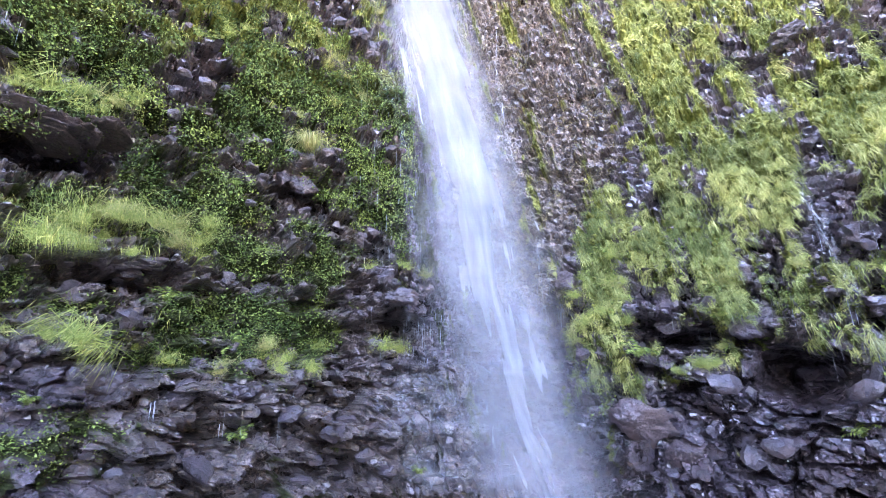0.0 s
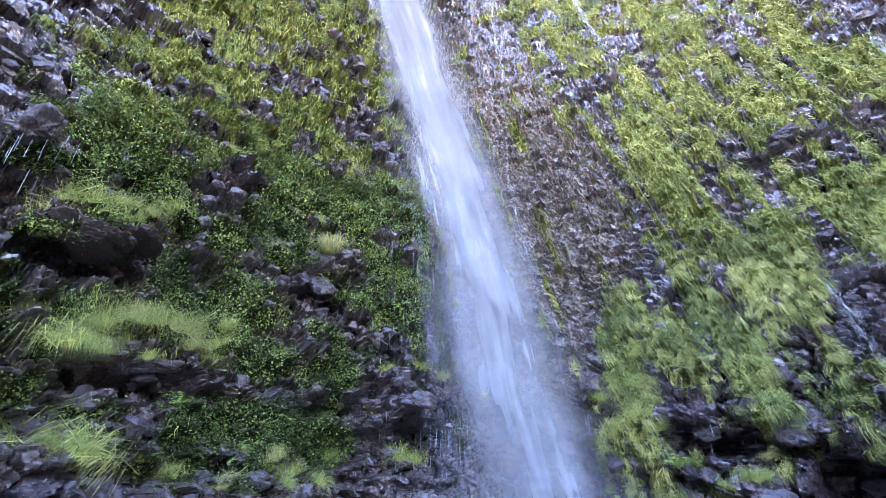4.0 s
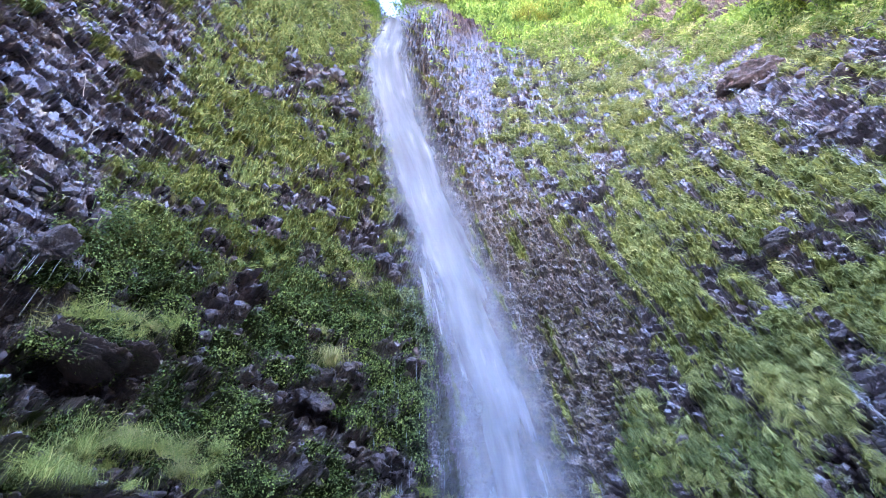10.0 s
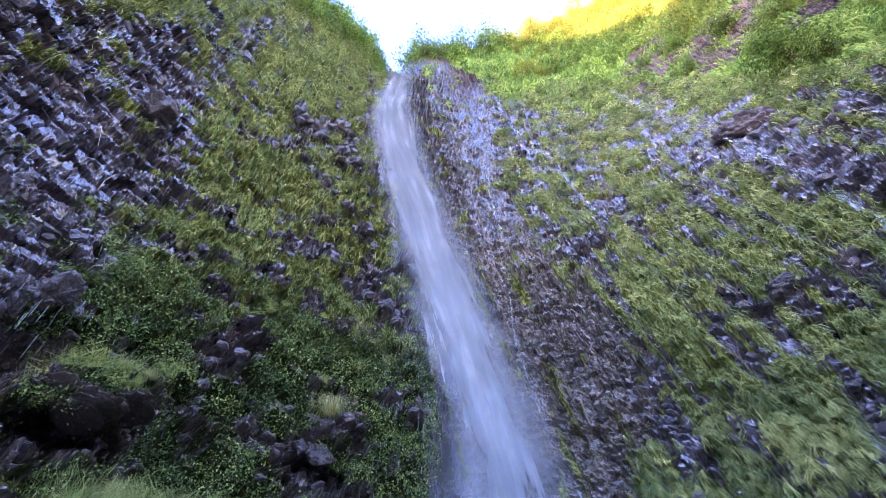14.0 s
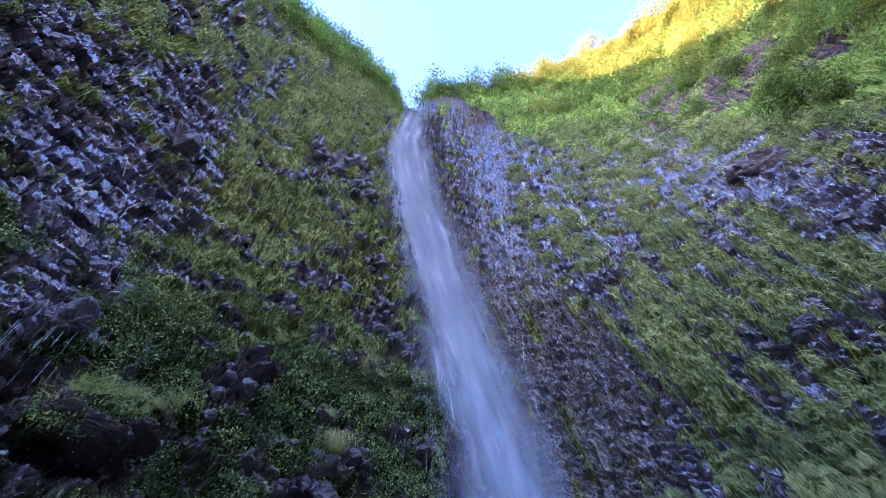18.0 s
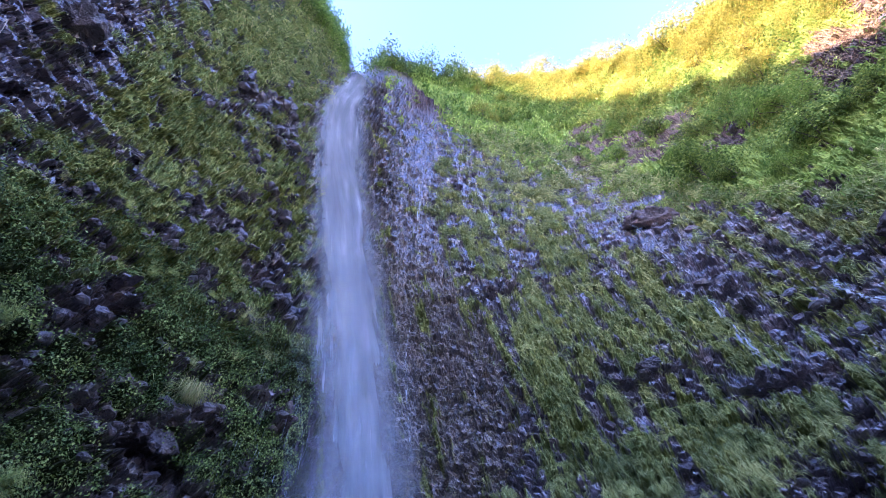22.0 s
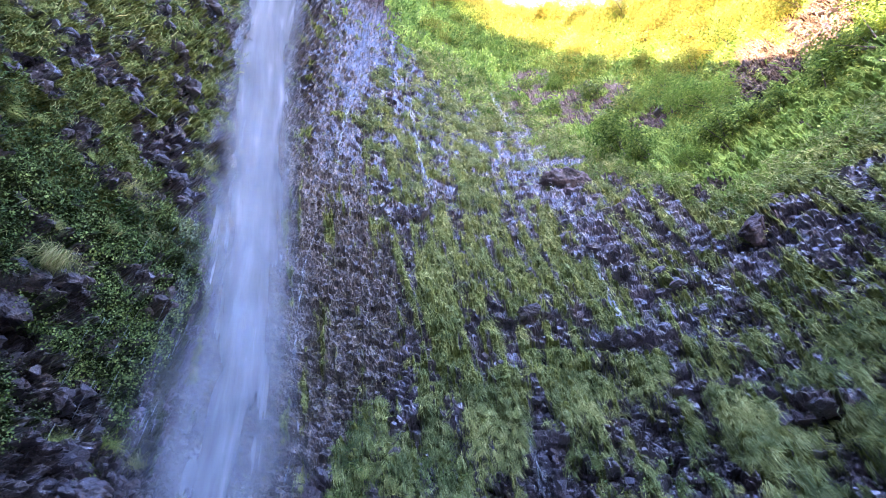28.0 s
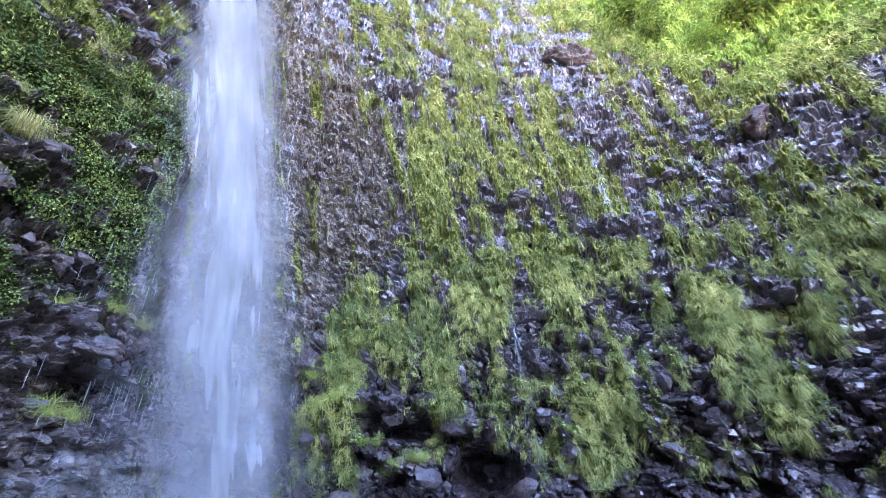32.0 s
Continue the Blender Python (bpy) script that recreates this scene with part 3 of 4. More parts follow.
# ---------------------------------------------------------------- the waterfall
def ribbon_mesh(name, p, across, run, body, mat):
    """A water sheet from a grid of places (rows down, columns across) with its flow map."""
    rows, cols = p.shape[:2]
    me = mesh_of(name, p.reshape(-1, 3), sheet_faces(rows, cols), mat, True)
    uv = np.stack([across, run], -1).reshape(-1, 2)
    idx = np.empty(len(me.loops), np.int32)
    me.loops.foreach_get("vertex_index", idx)
    me.uv_layers.new(name="flow").data.foreach_set("uv", uv[idx].astype(np.float32).ravel())
    give(me, "body", body)
    return me


def water_sheet(name, width, lift, seed, mat, el0=-15.5, el1=69.3, dense=(1, 1, 1, 1), shift=0.0, soft=1.3):
    """One veil of the fall: half widths in metres from foot to lip, lift and shift to the left in metres."""
    el = np.linspace(el1, el0, 260)
    u = np.linspace(-1, 1, 25)
    e, uu = np.meshgrid(el, u, indexing="ij")
    dist = reach(fall_axis(e), e) / np.cos(np.radians(e))
    w = np.interp(e, (-14, 0, 10, 40, 60, 65, 69.3), width)
    w = w * (1 + 0.05 * np.sin(e * 0.9 + seed * 2.0) + 0.03 * np.sin(e * 2.1 + seed))
    sway = 0.12 * np.sin(e * 0.31 + seed) + 0.07 * np.sin(e * 0.83 + 2 * seed)
    across = sway + w * uu - shift * np.interp(e, (0, 20, 45, 62, 66.5, 69), (0, 0.4, 0.9, 1.2, 1.3, 0.4))
    a = fall_axis(e) - np.degrees(across / (dist * np.cos(np.radians(e))))
    off = lift + np.interp(e, (-14, 0, 1.2, 30, 60, 69.3), (0.8, 0.6, 0.3, 0.25, 0.2, 0.0))
    p = ray(a, e) * (dist - off - 0.25 * w * (1 - uu ** 2))[..., None] + EYE
    run = np.concatenate([[0], np.cumsum(np.linalg.norm(np.diff(p[:, 12], axis=0), axis=1))])
    run = np.repeat(run[:, None], 25, 1)
    body = np.cos(uu * math.pi / 2) ** soft * np.interp(e, (-15, 0, 30, 62), dense) * step(69.4, 68.6, e)
    return ribbon_mesh(name, p, across + seed * 3.7, run + seed * 11, body, mat)


waterfall = tagged(new("waterfall"), "tall white waterfall dropping down a mossy basalt cliff", "waterfall", kind="structure")
CORE = water_material("falling water", 0.82, 2.6, 0.2, 0.3, 0.7, detail=3.0, dense=True)
STRANDS = water_material("white strands", 0.3, 3.2, 0.3, 0.46, 0.74, detail=3.0)
SPRAY = water_material("thin spray", 0.34, 1.0, 0.12, -0.2, 0.9, detail=2.0)
VEIL = water_material("broken side veil", 0.62, 4.0, 0.3, 0.36, 0.82, detail=4.0)
part("core", water_sheet("core", (1.5, 1.35, 1.4, 1.65, 2.05, 2.1, 1.0), 0.25, 1, CORE, dense=(0.55, 0.68, 1.0, 1.5), soft=1.7), waterfall, "dense white middle of the fall")
part("strands", water_sheet("strands", (1.1, 1.0, 1.1, 1.3, 1.6, 1.4, 0.5), 0.4, 2, STRANDS, dense=(0.35, 0.25, 0.6, 1)), waterfall)
part("spray", water_sheet("spray", (2.6, 2.4, 2.1, 2.0, 2.2, 1.9, 0.6), 0.6, 4, SPRAY, dense=(0.7, 0.75, 0.9, 0.9)), waterfall, "thin drifting spray")
part("side_veil", water_sheet("side_veil", (1.5, 1.5, 2.0, 2.3, 2.3, 1.7, 0.4), 0.3, 6, VEIL, dense=(0.5, 0.75, 1.1, 1.0), shift=1.0), waterfall, "broken threads of water beside the fall")


def on_cliff(az, el):
    """Places, outward normals and growth on the cliff at the given bearings."""
    az, el = np.asarray(az, float), np.asarray(el, float)
    j = np.clip(np.round((AZ[0] - az) / FINE).astype(int), 0, len(AZ) - 1)
    i = np.clip(np.round((el - LOW) / (rim(AZ[j]) - LOW) * (ROWS - 1)).astype(int), 0, ROWS - 1)
    return POS[i, j], NRM[i, j], GREEN[i, j]


def stream(name, marks, half, label, lift=0.11, mat=None, sway=1.0):
    """Running water on the rock along bearings (az, el), half its width in metres."""
    az, el = np.array(marks, float).T
    t = np.linspace(0, 1, len(az))
    k = np.linspace(0, 1, 90)
    az, el = np.interp(k, t, az), np.interp(k, t, el)
    az = az + sway * (0.09 * np.sin(k * 31 + az[0]) + 0.07 * np.sin(k * 77 + az[0]))
    u = np.linspace(-1, 1, 5)
    dist = np.linalg.norm(on_cliff(az, el)[0] - EYE, axis=1)
    low = np.pad(dist, 6, "edge")
    dist = np.min([low[i:i + 90] for i in range(13)], axis=0)
    dist = np.convolve(np.pad(dist, 4, "edge"), np.ones(9) / 9, "valid")
    w = half * (0.85 + 0.4 * np.sin(k * 23 + az[0]) + 0.3 * np.sin(k * 57 + az[0]))
    aa = az[:, None] - np.degrees(w[:, None] * u / (dist * np.cos(np.radians(el)))[:, None])
    ee = np.repeat(el[:, None], 5, 1)
    p = ray(aa, ee) * (dist[:, None] + 0.1 * u ** 2 - lift * 0.5)[..., None] + EYE
    run = np.concatenate([[0], np.cumsum(np.linalg.norm(np.diff(p[:, 2], axis=0), axis=1))])
    body = (1 - np.abs(u) ** 3)[None, :] * np.minimum(1, np.minimum(k, 1 - k) * 14)[:, None]
    me = ribbon_mesh(name, p, w[:, None] * u + az[:1], np.repeat(run[:, None], 5, 1), body, mat or TRICKLE)
    return tagged(new(name, me), label, "water", kind="structure")


TRICKLE = water_material("trickling water", 0.65, 16.0, 1.4, 0.36, 0.6)
SHEET = water_material("sheeting water", 0.5, 7.0, 0.7, 0.36, 0.75, detail=4.0)
FAINT = water_material("thin running water", 0.5, 20.0, 2.6, 0.42, 0.6)
stream("stream", ((-40.6, 60.3), (-46.2, 54.1), (-49.7, 48.8), (-52, 44.5), (-53.9, 38.9)), 0.3, "broken white stream running over dark rock", 0.3, mat=FAINT)
stream("stream", ((-54.0, 38.6), (-54.3, 37.2), (-55.1, 33.1), (-56.0, 27.8)), 0.12, "narrow white stream falling down the green wall", 0.35, mat=TRICKLE, sway=0.4)
stream("stream", ((-66.3, 33.6), (-67.2, 31.3), (-68.0, 30.3), (-69.4, 29.0)), 0.16, "small white cascade on a rock step", 0.35, mat=TRICKLE)
stream("stream", ((-41.5, 18.0), (-42.6, 13.0), (-43.6, 7.0), (-44.2, 2.5), (-45.2, -2.5)), 0.12, "thin stream trickling over dark rock", 0.3, mat=FAINT, sway=0.5)
stream("stream", ((-10.2, 43.0), (-9.4, 36.7), (-10.4, 29.7), (-11.6, 22.6), (-13.2, 18.9), (-14.3, 15.5)), 0.06, "thin white trickle beside the fall", 0.12, TRICKLE, 0.4)
stream("stream", ((-9.3, 58.5), (-9.7, 57), (-9.9, 52.2), (-10.9, 47)), 0.12, "thin trickle on the upper rock", 0.4, mat=TRICKLE)
stream("stream", ((-22.5, 59), (-24.4, 55.3), (-27.0, 50.0), (-30, 45.4)), 0.16, "wet trickle on the upper rock", 0.4, mat=TRICKLE)
stream("stream", ((-0.5, 1.4), (-2.5, 1.3), (-5.0, 0.8), (-7.0, -0.2), (-8.2, -2.0)), 0.1, "water sheeting off the ledge", 0.15, FAINT)
stream("stream", ((-5.0, 0.3), (-5.4, -3.0), (-5.6, -8.0), (-5.8, -13.0)), 1.25, "thin water sheeting down the ledge face", 0.3, SHEET, 0.4)
stream("stream", ((2.0, 0.4), (1.6, -4.0), (1.2, -8.5), (1.0, -13.0)), 1.1, "thin water sheeting down the ledge face", 0.35, SHEET, 0.4)
stream("stream", ((-19.0, 36.0), (-20.0, 31.0), (-21.4, 26.0)), 0.03, "thin trickle on brown rock", 0.06, FAINT)

# ---------------------------------------------------------------- growth
rng = np.random.default_rng(7)
DOWN = np.array([0, 0, -1.0])


def unit(v):
    return v / (np.linalg.norm(v, axis=-1, keepdims=True) + 1e-9)


def drips(places, length, wide):
    """Fine falling threads of water: upright slips, crossed in pairs."""
    k = len(places)
    turn = rng.uniform(0, math.pi, k)
    side = np.stack([np.cos(turn), np.sin(turn), 0 * turn], -1) * (wide / 2)[:, None]
    low = places + DOWN * length[:, None]
    v = np.stack([places - side, places + side, low + side * 0.6, low - side * 0.6], 1).reshape(-1, 3)
    b = np.arange(k)[:, None] * 4
    return v, np.concatenate([b + (0, 1, 2), b + (0, 2, 3)])


def thread_material():
    m, t, s = material("water threads")
    s.inputs["Base Color"].default_value = (0.85, 0.9, 0.95, 1)
    s.inputs["Roughness"].default_value = 0.25
    s.inputs["Alpha"].default_value = 0.35
    return m


THREAD = thread_material()
da = np.concatenate([rng.uniform(1.5, 11, 420), rng.uniform(-17, -13, 60), rng.uniform(-3, 8, 120), rng.uniform(-48, -41, 40),
                     rng.uniform(48, 56, 60), rng.uniform(27, 30, 14), rng.uniform(14, 32, 24), rng.uniform(-40, -27, 24), rng.uniform(55, 80, 80)])
de = np.concatenate([rng.uniform(14, 44, 420), rng.uniform(2, 18, 60), rng.uniform(1, 9, 120), rng.uniform(0, 14, 40),
                     rng.uniform(28, 31, 60), rng.uniform(28.3, 28.8, 14), rng.uniform(-4, -2, 24), rng.uniform(4, 8, 24), rng.uniform(36, 52, 80)])
dp, dn, _ = on_cliff(da, de)
v, f = drips(dp + dn * 0.16, rng.uniform(0.12, 0.6, len(da)), rng.uniform(0.006, 0.012, len(da)))
tagged(new("water_drips", mesh_of("water_drips", v, f, THREAD)), "fine threads of water dripping from ledges", "water", kind="stuff")


def blades(p, n, length, width, out_amount, droop, spread=0.28, pull=DOWN):
    """Thin bent blades from the places p: verts and triangles."""
    k = len(p)
    side = unit(np.cross(n, DOWN) + rng.normal(0, 0.5, (k, 3)))
    first = unit(n * out_amount + pull * 0.2 + rng.normal(0, spread, (k, 3)))
    last = unit(first * (1 - droop) + pull * droop + rng.normal(0, 0.12, (k, 3)))
    mid = p + first * (length * 0.45)[:, None]
    tip = mid + last * (length * 0.6)[:, None]
    w = (width * 0.5)[:, None]
    v = np.stack([p - side * w, p + side * w, mid - side * w * 0.9, mid + side * w * 0.9, tip], 1).reshape(-1, 3)
    b = np.arange(k)[:, None] * 5
    f = np.concatenate([b + (0, 1, 3), b + (0, 3, 2), b + (2, 3, 4)])
    return v, f


def leaves(p, n, size, up=0.6):
    k = len(p)
    face = unit(n + np.array([0, 0, up]) + rng.normal(0, 0.45, (k, 3)))
    along = unit(np.cross(face, rng.normal(0, 1, (k, 3))))
    across = np.cross(face, along)
    s = size[:, None]
    v = np.stack([p, p + along * s * 0.5 + across * s * 0.38 + face * s * 0.1, p + along * s, p + along * s * 0.5 - across * s * 0.38 + face * s * 0.1], 1).reshape(-1, 3)
    b = np.arange(k)[:, None] * 4
    return v, np.concatenate([b + (0, 1, 2), b + (0, 2, 3)])


def scatter(count, az_range, el_range, wanted):
    """Bearings spread evenly over the cliff's face, kept where wanted(az, el, growth) beats chance."""
    got_a, got_e, have = [], [], 0
    for _ in range(120):
        a, e = rng.uniform(*az_range, 60000), rng.uniform(*el_range, 60000)
        e = np.minimum(e, rim(a) - 0.2)
        area = (reach(a, e) / np.cos(np.radians(e))) ** 2 * np.cos(np.radians(e))
        keep = rng.random(60000) < wanted(a, e, on_cliff(a, e)[2]) * np.clip(area / 1500.0, 0.06, 1)
        got_a.append(a[keep])
        got_e.append(e[keep])
        have += keep.sum()
        if have >= count:
            break
    return np.concatenate(got_a)[:count], np.concatenate(got_e)[:count]


def stuff(name, v, f, tone, mat, label, category):
    me = mesh_of(name, v, f, mat)
    give(me, "tone", np.repeat(tone, len(v) // len(tone)))
    return tagged(new(name, me), label, category, kind="stuff")


def hill_line(az):
    return np.interp(az, (-75, -66, -58, -46, -30, -13), (37, 42, 48, 55.5, 62, 66))


def tongues(a, e, each, spread, length, width, out_amount, droop, sideways=0.0):
    """Bunches of blades that hang the same way, with one shade a bunch."""
    p, n, _ = on_cliff(a, e)
    far = np.clip(np.linalg.norm(p, axis=1) / 14, 0.8, 2.6)
    k = len(p)
    tone = np.repeat(np.clip(rng.normal(0.5, 0.22, k) + 1.5 * (layered(p / 0.9, 3, 73) - 0.5), 0, 1), each)
    lean = np.repeat(rng.normal(0, 0.22, (k, 3)), each, 0)
    size = np.repeat(rng.uniform(*length, k) * far ** 0.7, each) * rng.uniform(0.45, 1.1, k * each)
    jig = rng.normal(0, spread, (k, each, 3)) * far[:, None, None]
    n = np.repeat(n, each, 0)
    root = np.repeat(p, each, 0) + jig.reshape(-1, 3) + n * 0.02
    down_slope = unit(DOWN + sideways * np.stack([np.cos(np.radians(a)), np.sin(np.radians(a)), 0 * a], -1))
    v, f = blades(root, unit(n + lean), size, rng.uniform(*width, k * each) * np.repeat(far, each), out_amount, droop, 0.2, np.repeat(down_slope, each, 0))
    return v, f, tone


# hanging moss and fine grass on the open wall
open_wall = lambda a, e, g: (g > 0.5) * (a < moss_edge(e) + 4) * (e < hill_line(a) + 3)
a, e = scatter(5200, (-100, -8), (-3, 27), lambda a, e, g: open_wall(a, e, g) * 3 * step(27, 17, e))
v, f, tone = tongues(a, e, 20, 0.035, (0.2, 0.5), (0.007, 0.016), 0.65, 0.85, 0.3)
a, e = scatter(7500, (-100, -8), (12, 64), lambda a, e, g: open_wall(a, e, g) * step(14, 24, e))
v2, f2, tone2 = tongues(a, e, 11, 0.05, (0.14, 0.42), (0.009, 0.02), 0.2, 0.93, 0.55)
v, f, tone = np.concatenate([v, v2]), np.concatenate([f, f2 + len(v)]), np.concatenate([tone, tone2])
stuff("hanging_moss", v, f, tone, DRAPE, "pale green moss and fine grass hanging down the wet rock", "moss")

# fern leaves on the shaded wall
a, e = scatter(15000, (3, 84), (-8, 46), lambda a, e, g: (g > 0.45) * (a > fall_axis(e) + 5) * step(48, 30, e))
p, n, _ = on_cliff(a, e)
tone = np.repeat(np.clip(rng.normal(0.35, 0.25, len(p)) + 1.8 * (layered(p / 1.1, 3, 71) - 0.45), 0, 1), 12)
p = np.repeat(p, 12, 0) + rng.normal(0, 0.08, (len(p) * 12, 3))
n = np.repeat(n, 12, 0)
p = p + n * rng.uniform(0.0, 0.16, len(p))[:, None]
v, f = leaves(p, n, rng.uniform(0.024, 0.07, len(p)) * np.clip(np.linalg.norm(p, axis=1) / 11.5, 0.45, 1.2))
stuff("ferns", v, f, tone, FERN, "dense small-leaved dark green ferns on the cliff", "fern")

# ferns between the stones under the open wall
a, e = scatter(900, (-60, -12), (-6, 14), lambda a, e, g: (g > 0.5) * (a < moss_edge(e) + 1) * 1.0)
p, n, _ = on_cliff(a, e)
tone = np.repeat(np.clip(rng.normal(0.7, 0.25, len(p)), 0, 1), 8)
p = np.repeat(p, 8, 0) + rng.normal(0, 0.08, (len(p) * 8, 3))
n = np.repeat(n, 8, 0)
v, f = leaves(p + n * rng.uniform(0, 0.12, len(p))[:, None], n, rng.uniform(0.03, 0.08, len(p)) * np.clip(np.linalg.norm(p, axis=1) / 11.5, 0.45, 1.2))
stuff("ferns", v, f, tone, FERN, "fresh green ferns between wet stones", "fern")

# long grass on the upper shaded wall
a, e = scatter(4200, (8, 84), (5, 71.5), lambda a, e, g: (g > 0.5) * (a > fall_axis(e) + 4) * np.where(e > 36, 1, 0.12))
v, f, tone = tongues(a, e, 13, 0.09, (0.16, 0.45), (0.008, 0.017), 0.4, 0.85)
stuff("cliff_grass", v, f, tone, GRASS, "long green grass hanging from the shaded cliff", "grass")

# grass on the upper slope
a, e = scatter(6500, (-102, 6), (34, 72), lambda a, e, g: (g > 0.5) * (e > hill_line(a) - 2))
p, n, _ = on_cliff(a, e)
tone = np.repeat(np.clip(rng.normal(0.5, 0.25, len(p)) + 2.2 * (layered(p / 3.0, 3, 75) - 0.5), 0, 1), 8)
far = np.clip(np.linalg.norm(p, axis=1) / 30, 0.45, 1.6)
p = np.repeat(p, 8, 0) + rng.normal(0, 0.16, (len(p) * 8, 3)) * np.repeat(far, 8)[:, None]
n = np.repeat(n, 8, 0)
v, f = blades(p, n * 0.5 + np.array([0, 0, 0.6]), rng.uniform(0.16, 0.45, len(p)) * np.repeat(far, 8), rng.uniform(0.05, 0.10, len(p)) * np.repeat(far, 8), 1.0, 0.5)
stuff("slope_grass", v, f, tone, MEADOW, "bright green grass on the upper slope", "grass")

# tiny brownish growth on the strip beside the fall
BROWN_MOSS = leaf_material("brown moss", ((0.0, (0.06, 0.055, 0.022)), (0.6, (0.17, 0.145, 0.06)), (1.0, (0.28, 0.25, 0.10))), 0.2)
a, e = scatter(9000, (-30, 10), (4, 66), lambda a, e, g: (a > moss_edge(e) - 2) * (a < fall_axis(e) - 3) * step(0.4, 0.55, layered(on_cliff(a, e)[0] / 0.5, 3, 83)))
p, n, _ = on_cliff(a, e)
tone = np.repeat(np.clip(rng.normal(0.5, 0.3, len(p)), 0, 1), 5)
p = np.repeat(p, 5, 0) + rng.normal(0, 0.05, (len(p) * 5, 3))
n = np.repeat(n, 5, 0)
v, f = leaves(p + n * rng.uniform(0, 0.05, len(p))[:, None], n, rng.uniform(0.025, 0.06, len(p)))
stuff("brown_moss", v, f, tone, BROWN_MOSS, "tiny brown-green moss plants on wet rock", "moss")

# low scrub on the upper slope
# ridge leaves: drier, and yellowed further to paint the low sun into them
SUNLIT_DRY_SCRUB = leaf_material("sunlit dry scrub", ((0.0, (0.26, 0.27, 0.04)), (0.6, (0.42, 0.41, 0.06)), (1.0, (0.54, 0.48, 0.13))), 0.5)
def scrub_wish(a, e, g):
    thick = step(-58, -66, a) * step(3, 7, e - hill_line(a)) + step(5, 10, e - hill_line(a))
    return (g > 0.3) * np.clip(thick, 0, 1) * step(0.42, 0.55, layered(on_cliff(a, e)[0] / 2.2, 3, 77))


a, e = scatter(8500, (-102, 4), (40, 72), scrub_wish)
p, n, _ = on_cliff(a, e)
tone = np.repeat(np.clip(rng.normal(0.45, 0.28, len(p)), 0, 1), 15)
far = np.repeat(np.clip(np.linalg.norm(p, axis=1) / 35, 0.5, 1.5), 15)
p = np.repeat(p, 15, 0) + rng.normal(0, 0.26, (len(p) * 15, 3)) * far[:, None]
n = np.repeat(n, 15, 0)
v, f = leaves(p + n * (rng.uniform(0.0, 0.5, len(p)) + 1.1 * np.clip(layered(p / 1.3, 2, 79) - 0.45, 0, 1))[:, None] + np.array([0, 0, 0.15]), n, rng.uniform(0.06, 0.15, len(p)) * far, 0.8)
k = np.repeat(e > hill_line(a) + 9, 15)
for name, pick, mat, label in (("scrub", ~k, SHRUB, "low leafy scrub on the upper slope"), ("dry_scrub", k, SUNLIT_DRY_SCRUB, "dry scrub along the ridge, its yellow holding painted sunlight")):
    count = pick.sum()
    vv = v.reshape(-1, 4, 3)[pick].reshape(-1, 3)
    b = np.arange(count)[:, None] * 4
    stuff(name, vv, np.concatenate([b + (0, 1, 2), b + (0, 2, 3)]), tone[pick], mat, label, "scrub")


# ---------------------------------------------------------------- stones
def stone_mesh(name, seed, flatness=0.7, detail=3, mat=None):
    """An angular stone about one metre across: a ball cut by random planes, then roughened."""
    bm = bmesh.new()
    bmesh.ops.create_icosphere(bm, subdivisions=detail, radius=1)
    r = np.random.default_rng(seed)
    cuts = unit(r.normal(0, 1, (10, 3)))
    depth = r.uniform(0.3, 0.66, 10)
    co = np.array([v.co[:] for v in bm.verts])
    along = co @ cuts.T
    scale = np.min(np.where(along > 0.05, depth / np.maximum(along, 0.05), 9.0), axis=1)
    co = co * np.minimum(scale, 0.85)[:, None]
    f1, f2, own, tip = cells(co * 2.6 + seed * 3.1, seed)
    g1, g2, own2, tip2 = cells(co * 6 + seed, seed + 1)
    co *= 1 + (0.26 * (own - 0.5) + 0.35 * tip + 0.10 * (own2 - 0.5) + 0.16 * tip2 + 0.1 * (layered(co * 8 + seed, 3, seed) - 0.5) + (0.16 * (layered(co * 14 + seed, 3, seed + 5, 0.65) - 0.5) if detail > 3 else 0))[:, None]
    co *= (1.0, 0.85, flatness)
    for vert, c in zip(bm.verts, co):
        vert.co = c
    me = bpy.data.meshes.new(name)
    bm.to_mesh(me)
    bm.free()
    me.polygons.foreach_set("use_smooth", np.full(len(me.polygons), detail > 3))
    me.materials.append(mat or STONE)
    return me


def boulder(az, el, size, seed, label, flatness=0.7, mat=None, sink=0.4, name="boulder"):
    p, n, _ = on_cliff(az, el)
    ob = new(name, stone_mesh(name, seed, flatness, 5, mat))
    q = np.array(EYE) + (p - EYE) * (1 - (size * 0.3 * (0.5 - sink)) / np.linalg.norm(p - EYE))
    ob.matrix_world = Matrix.LocRotScale(q, Euler((0.3 * math.sin(seed), 0.25 * math.cos(seed * 2), seed * 1.3)), (size * 0.52, size * 0.52, size * 0.52))
    return tagged(ob, label, "rock", "boulders in the cliff")


